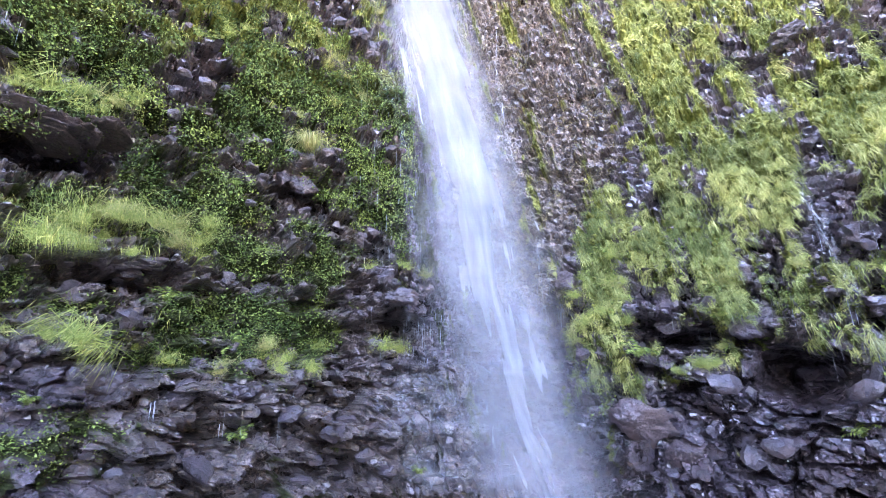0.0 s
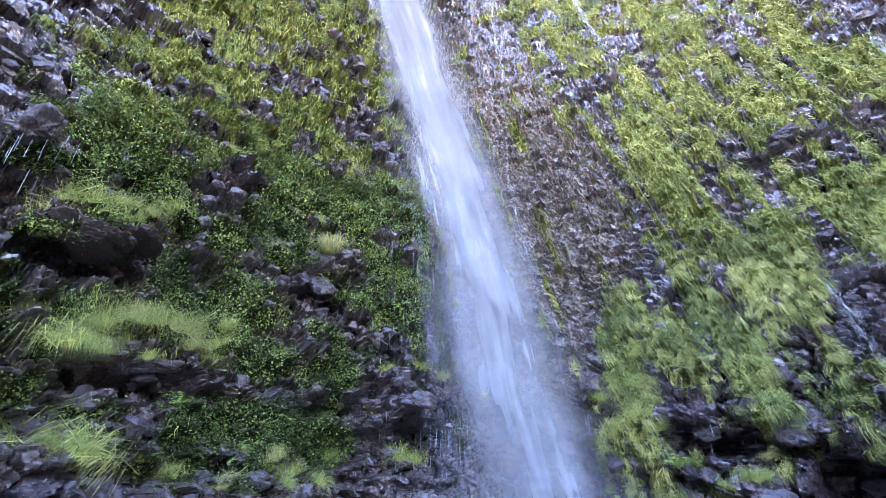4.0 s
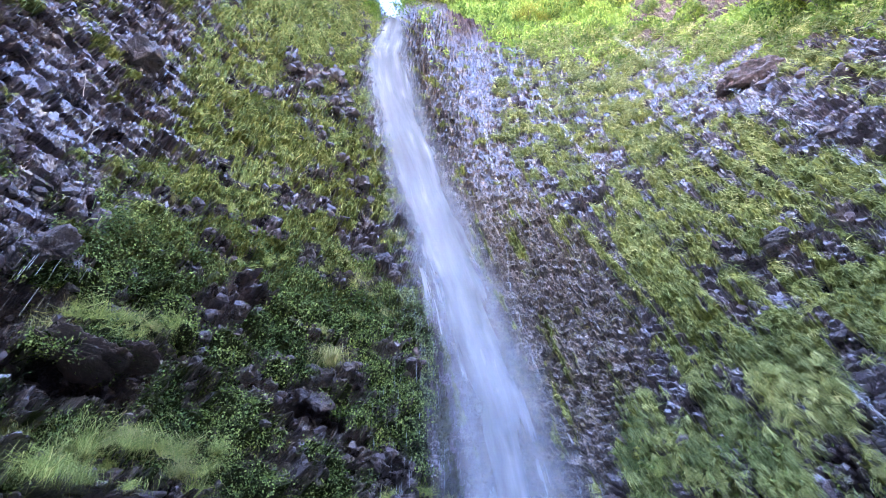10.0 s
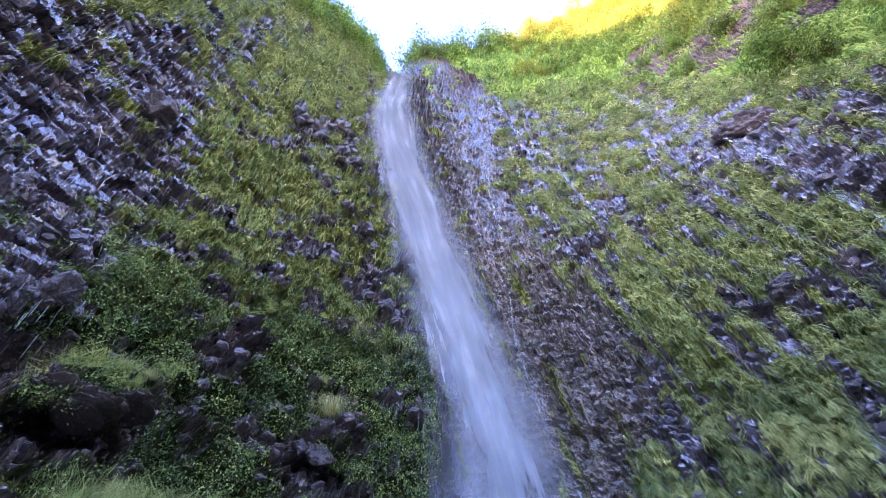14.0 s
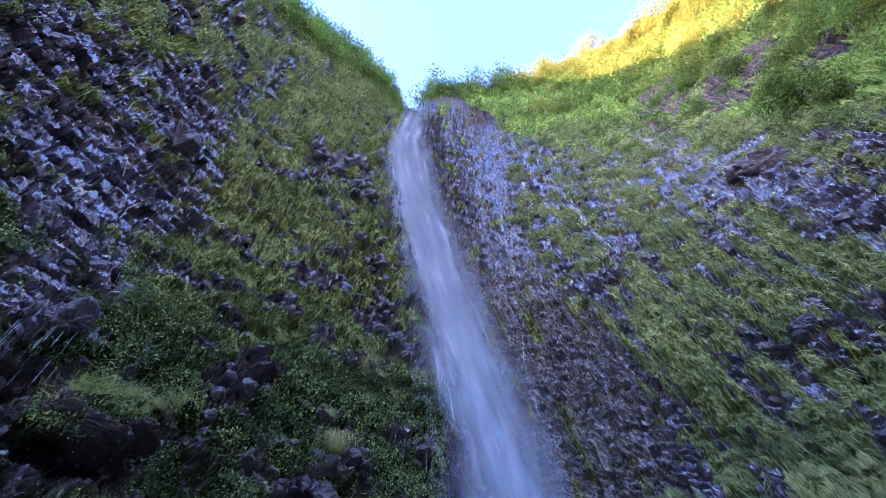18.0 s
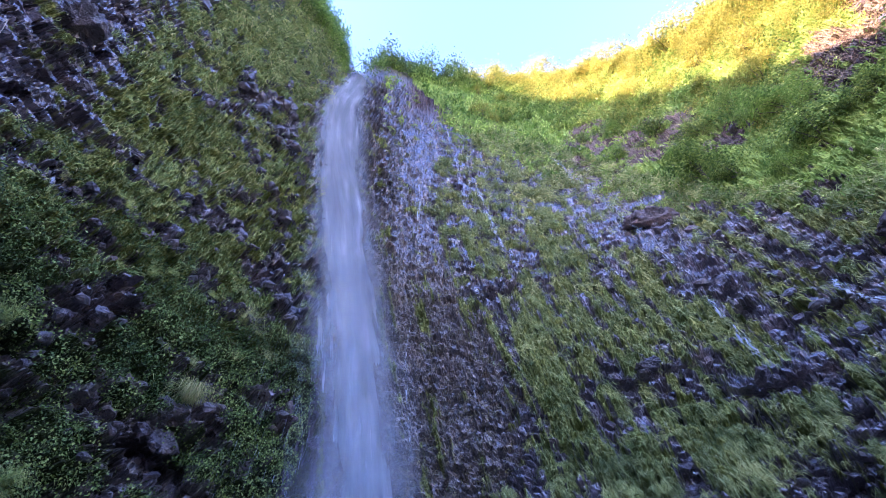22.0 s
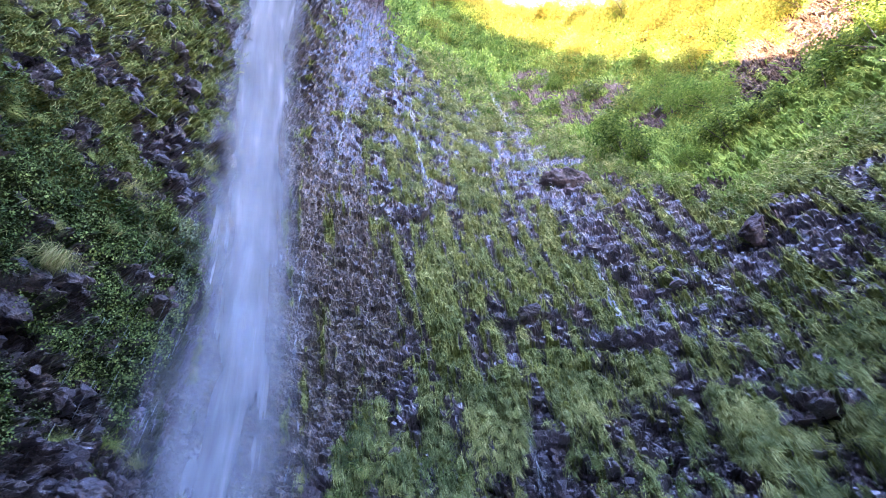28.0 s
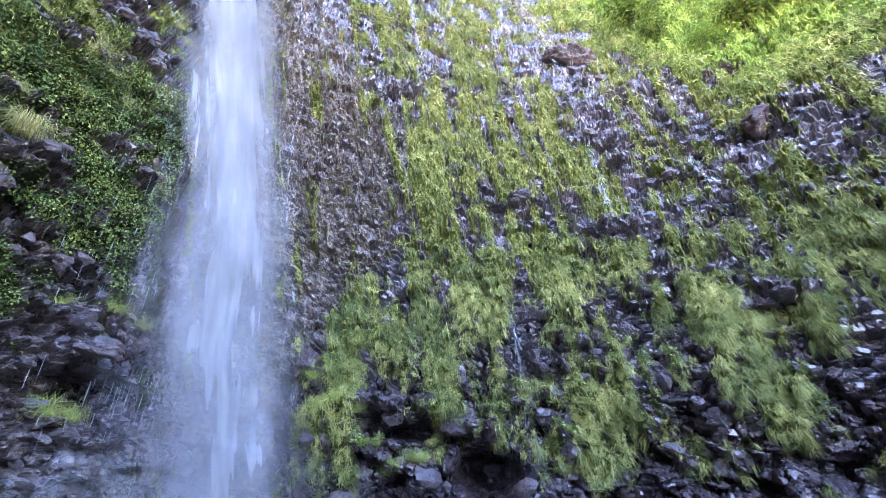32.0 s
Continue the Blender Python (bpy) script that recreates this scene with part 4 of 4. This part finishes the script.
WET = "dark wet basalt block jutting out of the cliff"
boulder(-74.4, 34.9, 1.7, 1, "rounded dark brown boulder resting in the gully", 0.85, BROWN_STONE, -0.6)
boulder(-53.6, 46.9, 2.9, 2, "smooth grey slab beside the upper stream", 0.5, TAN_STONE)
def slab(start, end, thick, deep, seed, label, forward):
    """A flat block lying along the line between two bearings, its front edge standing out of the wall."""
    near = min(np.linalg.norm(on_cliff(*q)[0] - EYE) for q in (start, end)) - forward
    a, b = (Vector(ray(*q) * near + EYE) for q in (start, end))
    along = (b - a).normalized()
    out = Vector((-(a + b).x, -(a + b).y, 0)).normalized()
    out = (out - along * out.dot(along)).normalized()
    up = along.cross(out) if along.cross(out).z > 0 else out.cross(along)
    m = Matrix((along, out, up)).transposed().to_4x4()
    m.translation = (a + b) / 2 - out * deep * 0.35
    ob = new("boulder", stone_mesh("boulder", seed, 0.7, 5, TAN_STONE))
    ob.matrix_world = m @ Matrix.Diagonal(((b - a).length * 0.72, deep * 0.8, thick, 1))
    return tagged(ob, label, "rock", "boulders in the cliff")


slab((48.0, 25.0), (38.4, 23.4), 0.25, 2.0, 3, "flat brown rock slab overhanging a dark hollow", 1.05)
slab((41.5, 25.6), (36.8, 24.6), 0.2, 1.4, 4, "brown rock slab roofing a dark hollow", 0.8)
boulder(51.6, 30.6, 1.25, 5, "shiny wet rock face above dripping water", 0.75)
boulder(23.8, 27.2, 0.75, 6, "rough brown boulder in the fern wall", 0.8, TAN_STONE)
boulder(17.5, 22.8, 0.9, 8, WET, 0.8)
boulder(32.6, 22.9, 0.45, 9, "small grey wet block among ferns", 0.8)
boulder(28.4, 29.6, 0.5, 10, "wet block with water dripping from its edge", 1.0)
boulder(17.0, 10.8, 0.95, 11, WET, 0.5)
boulder(21.5, 10.0, 0.8, 12, WET, 0.6)
boulder(35, 12.4, 1.3, 13, WET, 0.4)
boulder(29, 11.8, 0.9, 14, WET, 0.5)
boulder(5, 9.2, 1.4, 15, "dark rock shelf dripping water", 0.5)
boulder(57, 51.5, 1.7, 16, "large wet rock spur on the upper wall", 0.6)
boulder(39.6, 47.2, 0.9, 17, "bright wet slab on the upper wall", 0.35)
boulder(23.9, 49.6, 0.9, 18, "bright wet slab on the upper wall", 0.35)
boulder(18.4, 44.9, 0.55, 19, "small wet block on the upper wall", 0.6)
boulder(23.0, 42.6, 0.5, 20, "small wet block on the upper wall", 0.6)
boulder(-25, 45, 1.1, 21, "flat wet ledge stone", 0.3)
boulder(-44.3, 31.8, 1.0, 22, "wet ledge rock between moss streaks", 0.45)
boulder(-54.7, 27.6, 1.1, 23, "wet ledge rock below a thin stream", 0.45)
boulder(-60.5, 25.9, 1.0, 24, "wet ledge rock between moss streaks", 0.45)
boulder(-71.7, 16.5, 0.9, 25, "flat bluish wet rock", 0.35)
boulder(-63.2, 5.0, 1.0, 26, "wet dark block in the mossy wall", 0.6)
boulder(-27.5, 4.7, 0.8, 27, WET, 0.7)
boulder(-34.5, 4.6, 0.9, 28, WET, 0.6)
boulder(-22.9, -5.5, 1.3, 29, "reddish brown layered rock at the cliff foot", 0.7, TAN_STONE)
boulder(-27, -8.4, 1.1, 30, "reddish brown layered rock at the cliff foot", 0.7, TAN_STONE)
boulder(27.7, -2.2, 1.1, 31, WET, 0.55)
boulder(22.5, -1.9, 1.0, 32, WET, 0.5)
boulder(16.2, -2.2, 0.9, 33, "reddish wet block in the lower ledge", 0.55, TAN_STONE)
boulder(36, 0.5, 1.2, 34, "large wet block with moss on top", 0.6)
boulder(-16.5, 11, 1.1, 35, "brown rock bulge beside the fall", 1.0, TAN_STONE)

# loose-looking blocks set in the rock face: the nearest as parts, the others joined
pieces = [stone_mesh("rock", 100 + k, 0.45 + 0.06 * k, 2) for k in range(8)]
bare = lambda a, e, g: (g < 0.4) * (np.abs(a - fall_axis(e)) > 7) * 1.0
a, e = scatter(290, (-60, 48), (-12, 12), bare)
p, n, _ = on_cliff(a, e)
for k in range(len(p)):
    ob = part("rock", pieces[k % 8], cliff)
    s = rng.uniform(0.12, 0.36)
    ob.matrix_world = Matrix.LocRotScale(p[k] - n[k] * 0.3 * s, Euler(rng.uniform(-0.6, 0.6, 3) + (0, 0, rng.uniform(0, 6.28))), (s, s, s))
a, e = scatter(900, (-98, 82), (8, 66), lambda a, e, g: 0.22 * bare(a, e, g) * (a < moss_edge(e)) * step(52, 40, e) + bare(a, e, g) * (a > fall_axis(e) + 4) * (1 - 0.85 * step(34, 42, a) * step(26, 32, e)))
p, n, _ = on_cliff(a, e)
vv, ff, at = [], [], 0
shapes = []
for me in pieces:
    co, fa = np.empty(len(me.vertices) * 3), np.empty(len(me.polygons) * 3, np.int32)
    me.vertices.foreach_get("co", co)
    me.loops.foreach_get("vertex_index", fa)
    shapes.append((co.reshape(-1, 3), fa.reshape(-1, 3)))
for k in range(len(p)):
    co, fa = shapes[k % 8]
    m = np.array(Euler(rng.uniform(-0.6, 0.6, 3) + (0, 0, rng.uniform(0, 6.28))).to_matrix())
    far = max(0.7, np.linalg.norm(p[k]) / 15)
    vv.append(co @ m.T * rng.uniform(0.1, 0.36) * far + p[k])
    ff.append(fa + at)
    at += len(co)
tagged(part("broken_rock", mesh_of("broken_rock", np.concatenate(vv), np.concatenate(ff), STONE), cliff, "broken wet basalt blocks"), kind="stuff")


# ---------------------------------------------------------------- grass tufts
def tuft_mesh(seed, count, dry):
    r = np.random.default_rng(seed)
    turn, open_ = r.normal(seed * 2.1, 1.5, count), np.abs(r.normal(0, 0.9, count))
    up = unit(np.stack([np.cos(turn) * open_, np.sin(turn) * open_, np.full(count, 1.0)], -1))
    out = np.stack([np.cos(turn), np.sin(turn), 0 * turn], -1)
    root = r.normal(0, 0.1, (count, 3)) * (1, 1, 0.3)
    length = (r.uniform(0.18, 1.0, count) ** 1.3)[:, None]
    side = unit(np.cross(up, out) + r.normal(0, 0.5, (count, 3))) * 0.004
    a = root + up * length * 0.3
    b = a + unit(up * 0.3 + out * 0.9 + r.normal(0, 0.3, (count, 3))) * length * 0.36
    c = b + unit(out * 0.25 + DOWN + r.normal(0, 0.2, (count, 3))) * length * 0.65
    v = np.stack([root - side, root + side, a - side, a + side, b - side * 0.8, b + side * 0.8, c], 1).reshape(-1, 3)
    i = np.arange(count)[:, None] * 7
    f = np.concatenate([i + (0, 1, 3), i + (0, 3, 2), i + (2, 3, 5), i + (2, 5, 4), i + (4, 5, 6)])
    me = mesh_of("grass_tuft", v, f, DRY if dry else GRASS)
    give(me, "tone", np.repeat(np.clip(r.normal(0.7, 0.2, count), 0, 1), 7))
    return me


def mop_mesh(seed, count):
    """A round tuft whose blades rise from one root and fall evenly to all sides."""
    r = np.random.default_rng(seed)
    turn, open_ = r.uniform(0, 2 * math.pi, count), r.uniform(0.1, 1.5, count)
    out = np.stack([np.cos(turn), np.sin(turn), 0 * turn], -1)
    length = r.uniform(0.55, 1.0, count)[:, None]
    side = unit(np.cross(out, DOWN) + r.normal(0, 0.3, (count, 3))) * 0.007
    at = r.normal(0, 0.06, (count, 3)) * (1, 1, 0.4)
    rows = [at]
    for k, (rise, reach_out) in enumerate(((0.34, 0.14), (0.10, 0.24), (-0.16, 0.18), (-0.36, 0.06))):
        at = at + length * (np.array([0, 0, rise]) + out * (reach_out * open_)[:, None]) + r.normal(0, 0.012, (count, 3))
        rows.append(at)
    v = np.stack([q for k, row in enumerate(rows[:4]) for q in (row - side * (1 - 0.15 * k), row + side * (1 - 0.15 * k))] + [rows[4]], 1).reshape(-1, 3)
    i = np.arange(count)[:, None] * 9
    f = np.concatenate([i + tri for k in (0, 2, 4) for tri in ((k, k + 1, k + 3), (k, k + 3, k + 2))] + [i + (6, 7, 8)])
    me = mesh_of("grass_tuft", v, f, DRY)
    give(me, "tone", np.repeat(np.clip(r.normal(0.8, 0.2, count), 0, 1), 9))
    return me


DRY = leaf_material("yellowing grass", ((0.0, (0.22, 0.26, 0.08)), (0.5, (0.40, 0.41, 0.15)), (1.0, (0.55, 0.47, 0.25))), 0.4)
tufts = {False: [tuft_mesh(k, 320, False) for k in (1, 2, 3)], True: [tuft_mesh(k, 320, True) for k in (4, 5, 6)]}


def tuft(az, el, size, dry=False, label="green grass tuft growing from a wet ledge", seed=0, out=0.05):
    p, n, _ = on_cliff(az, el)
    ob = new("grass_tuft", tufts[dry][seed % 3])
    p = p + (np.array(EYE) - p) / np.linalg.norm(p - EYE) * out
    ob.matrix_world = Matrix.LocRotScale(p + n * 0.05, Euler((-0.7 * n[1], 0.7 * n[0], seed)), (size, size * rng.uniform(0.8, 1.2), size * rng.uniform(0.8, 1.1)))
    return tagged(ob, label, "grass tuft", "grass tufts on the cliff")


mop = tuft(17.0, 27.6, 0.95, True, "round yellow-green grass tuft on a grey boulder", 0, 0.0)
mop.data = mop_mesh(9, 420)
p = np.array(on_cliff(17.0, 27.0)[0])
away = np.linalg.norm(p - EYE) - 0.85
mop.matrix_world = Matrix.LocRotScale(Vector(ray(17.0, 27.3) * away + EYE), Euler((0, 0, 0.4)), (0.95, 0.95, 0.85))
grey = boulder(17.2, 25.6, 1.0, 7, "grey wet boulder that carries a grass tuft", 0.75)
grey.location = Vector(ray(17.2, 25.3) * (away + 0.3) + EYE)
grey.scale = (0.75, 0.95, 0.6)
for k, (a, e, size, dry) in enumerate((
        (46, 26.6, 1.0, True), (44, 27.0, 1.1, False), (41, 27.6, 1.0, True), (39.5, 26, 0.7, False),
        (27, 30.8, 0.8, True), (14.4, 36.8, 0.9, True), (12.6, 35.6, 0.7, True), (20.2, 40.5, 0.9, False), (9.8, 33.8, 0.7, True),
        (41, 15.5, 1.1, False), (38, 16.3, 1.0, True), (35, 16.8, 1.1, False), (32, 15.8, 0.9, True), (43, 11.5, 0.9, False))):
    tuft(a, e, size, dry, "yellowing grass tuft on a wet ledge" if dry else "green grass tuft growing from a wet ledge", k, 0.2)
for k, (a, e, size, dry) in enumerate((
        (42, 3.8, 1.0, False), (40, 2.5, 0.9, False), (33, 3.4, 0.6, False), (30, 2.0, 0.6, False), (21, 2.6, 0.5, True),
        (14.5, 3.2, 0.7, False), (12.8, 3.0, 0.6, False), (6.5, 2.9, 0.8, False), (4.5, 2.6, 0.6, False), (4, 13.2, 0.7, False),
        (1, 12.6, 0.7, True), (8, 13.0, 0.6, False), (-19, 6.0, 0.7, False), (-22, 10, 0.6, True), (-27, -1, 0.5, False))):
    tuft(a, e, size, dry, "yellowing grass tuft on a wet ledge" if dry else "green grass tuft growing from a wet ledge", k + 7)

spots = np.random.default_rng(21)
for (a0, a1, e0, e1, count) in ((28, 47, 12, 16.5, 30), (37, 47, 26, 28.5, 12), (8, 34, 30, 44, 12), (26, 46, 36, 56, 10), (-40, -17, 5, 14, 14), (-36, -24, -1, 3, 5), (14, 44, 0, 4.5, 7)):
    for k in range(count):
        dry = bool(spots.random() < 0.3)
        tuft(spots.uniform(a0, a1), spots.uniform(e0, e1), spots.uniform(0.3, 0.6 if e0 != 12 else 0.85), dry, "yellowing grass tuft hanging from the rock" if dry else "fresh green grass tuft hanging from the rock", k, 0.1)


# ---------------------------------------------------------------- single ferns and dry stalks
def frond_mesh(seed, pairs=9):
    """One arching frond, half a metre long, with leaflets on both sides."""
    r = np.random.default_rng(seed)
    t = np.linspace(0, 1, pairs + 1)
    spine = np.stack([0.45 * t, 0 * t, 0.28 * np.sin(t * 2.1) - 0.05 * t ** 2], -1)
    v, f = [], []
    for k in range(pairs):
        a, b = spine[k], spine[k + 1]
        wide = 0.13 * math.sin(math.pi * (0.15 + 0.8 * t[k])) + 0.01
        for s in (1, -1):
            at = len(v)
            v += [a, a + (0.03, s * wide * 0.5, 0.012), a + (0.05, s * wide, -0.02 - 0.01 * r.random()), b - (0.012, 0, 0)]
            f += [(at, at + 1, at + 2), (at, at + 2, at + 3)]
    me = mesh_of("frond", np.array(v), np.array(f), FERN)
    give(me, "tone", np.full(len(v), r.uniform(0.6, 1.0)))
    return me


fronds = [frond_mesh(k) for k in range(4)]


def fern(az, el, size, seed):
    p, n, _ = on_cliff(az, el)
    base = tagged(new("fern"), "fresh green fern rooted between wet stones", "fern", "single ferns on the rock")
    base.matrix_world = Matrix.LocRotScale(p + n * 0.03, Euler((-0.5 * n[1], 0.5 * n[0], 0)), (size, size, size))
    for k in range(7):
        ob = part("frond", fronds[(k + seed) % 4], base)
        ob.matrix_local = pose(0, 0, 0, 0, -12 + 9 * ((k * 5 + seed) % 4), k * 51 + seed * 17)


for k, (a, e) in enumerate(((21.8, -6.5), (11.6, -8.5), (2.5, -11), (23.5, 3), (26, 5.2), (19.5, 6), (12, 5), (10.5, 8.5), (31, 8),
                            (-20, 4.5), (-24, 1.5), (-33, 0.5), (-36, 2), (-28, -1.5), (-42, -6), (-21.5, 13), (25.5, 21.5),
                            (30, 20), (12.5, 17), (38, 7), (41, -2), (34, -6.5), (-47, 3.5), (-18.5, 15.5))):
    fern(a, e, 0.55 + 0.25 * math.sin(k * 2.7), k)


def stalk(az, el, length, seed):
    """A dry hanging stem with a kink."""
    p, n, _ = on_cliff(az, el)
    r = np.random.default_rng(seed)
    bm = bmesh.new()
    at = Vector((0, 0, 0))
    way = Vector((r.normal(0, 0.5), r.normal(0, 0.5), -1)).normalized()
    for k in range(3):
        m = Matrix.Translation(at + way * length / 6) @ way.to_track_quat("Z", "Y").to_matrix().to_4x4()
        bmesh.ops.create_cone(bm, cap_ends=True, segments=5, radius1=0.014 - 0.003 * k, radius2=0.011 - 0.003 * k, depth=length / 3, matrix=m)
        at = at + way * length / 3
        way = (way + Vector(r.normal(0, 0.25, 3))).normalized()
    me = bpy.data.meshes.new("dry_stalk")
    bm.to_mesh(me)
    bm.free()
    me.materials.append(PALE)
    ob = new("dry_stalk", me)
    ob.matrix_world = Matrix.Translation(p + n * 0.08)
    tagged(ob, "pale dry plant stalk hanging from the rock", "stalk", "dry stalks on the cliff")


PALE, tree, shader = material("dry stem")
tree.links.new(ramp(tree, grain(tree, 20, 4, 0.6), ((0.3, (0.2, 0.16, 0.11)), (0.7, (0.42, 0.36, 0.28)))), shader.inputs["Base Color"])
shader.inputs["Roughness"].default_value = 0.8
for k, (a, e) in enumerate(((62, 50), (60, 47), (57.5, 48), (64.5, 45), (55, 44), (50, 41), (67, 52), (70, 49), (58, 40), (53, 36), (47, 38), (66, 56))):
    stalk(a, e, 0.7 + 0.3 * math.sin(k * 1.9), k)


# ---------------------------------------------------------------- shrubs and trees on the rim and the upper slope
def shrub_parts(seed, mat, leaf, count):
    """Stems and a ragged crown of small leaves, about one metre high."""
    r = np.random.default_rng(seed)
    bm = bmesh.new()
    tips = []
    for k in range(7):
        turn, slope = r.uniform(0, 6.28), r.uniform(0.1, 0.55)
        tip = Vector((math.cos(turn) * slope, math.sin(turn) * slope, r.uniform(0.55, 0.95)))
        tips.append(np.array(tip))
        m = tip.to_track_quat("Z", "Y").to_matrix().to_4x4()
        bmesh.ops.create_cone(bm, segments=5, radius1=0.016, radius2=0.005, depth=tip.length * 0.8,
                              matrix=m @ Matrix.Translation((0, 0, tip.length * 0.4)))
    stems = bpy.data.meshes.new("trunk")
    bm.to_mesh(stems)
    bm.free()
    stems.materials.append(BARK)
    centres = np.array(tips + [t * r.uniform(0.5, 0.9) + r.normal(0, 0.12, 3) for t in tips + tips])
    weight = r.integers(0, len(centres), count)
    p = centres[weight] + r.normal(0, 0.12, (count, 3))
    p[:, 2] = np.maximum(p[:, 2], 0.05)
    out = unit(p - (0, 0, 0.4))
    v, f = leaves(p, out, r.uniform(0.6, 1.3, count) * leaf, 0.8)
    crown = mesh_of("crown", v, f, mat)
    give(crown, "tone", np.repeat(np.clip(0.5 + 0.5 * (weight / len(centres) - 0.5) + r.normal(0, 0.15, count), 0, 1), 4))
    return stems, crown


kinds = []
for k, (mat, leaf, count) in enumerate(((SHRUB, 0.065, 1800), (SHRUB, 0.055, 2000), (MEADOW, 0.06, 1500), (SUNLIT_DRY_SCRUB, 0.055, 1800))):
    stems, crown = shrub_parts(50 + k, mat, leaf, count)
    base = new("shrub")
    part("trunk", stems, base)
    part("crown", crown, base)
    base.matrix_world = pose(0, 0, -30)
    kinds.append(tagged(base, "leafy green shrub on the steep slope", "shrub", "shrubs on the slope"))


def shrub(az, el, size, kind, label, out=0.0):
    p, n, _ = on_cliff(az, el)
    place = p - n * 0.1 * size + np.array([0, 0, -0.08 * size])
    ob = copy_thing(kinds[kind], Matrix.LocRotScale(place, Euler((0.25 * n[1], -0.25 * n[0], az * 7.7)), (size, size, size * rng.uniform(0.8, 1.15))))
    return tagged(ob, label)


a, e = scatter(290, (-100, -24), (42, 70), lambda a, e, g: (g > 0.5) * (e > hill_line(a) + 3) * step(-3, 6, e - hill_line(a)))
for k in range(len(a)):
    # above the shadow line most shrubs take the leaves with sunlight in their colour
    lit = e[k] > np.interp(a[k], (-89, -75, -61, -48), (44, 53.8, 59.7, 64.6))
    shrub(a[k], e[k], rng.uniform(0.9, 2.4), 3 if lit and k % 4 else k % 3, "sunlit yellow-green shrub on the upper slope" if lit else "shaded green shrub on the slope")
for k in range(34):
    az = 9 - k * 3.1
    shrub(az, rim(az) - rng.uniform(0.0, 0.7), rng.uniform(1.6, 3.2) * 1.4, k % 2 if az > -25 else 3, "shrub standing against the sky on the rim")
for k in range(26):
    az = 17.5 + k * 1.9
    shrub(az, rim(az) - rng.uniform(0.0, 2.0), rng.uniform(2.0, 3.6), (k + 1) % 3, "bright green bush leaning over the cliff edge")
for base in kinds:
    for ob in list(base.children_recursive) + [base]:
        bpy.data.objects.remove(ob)
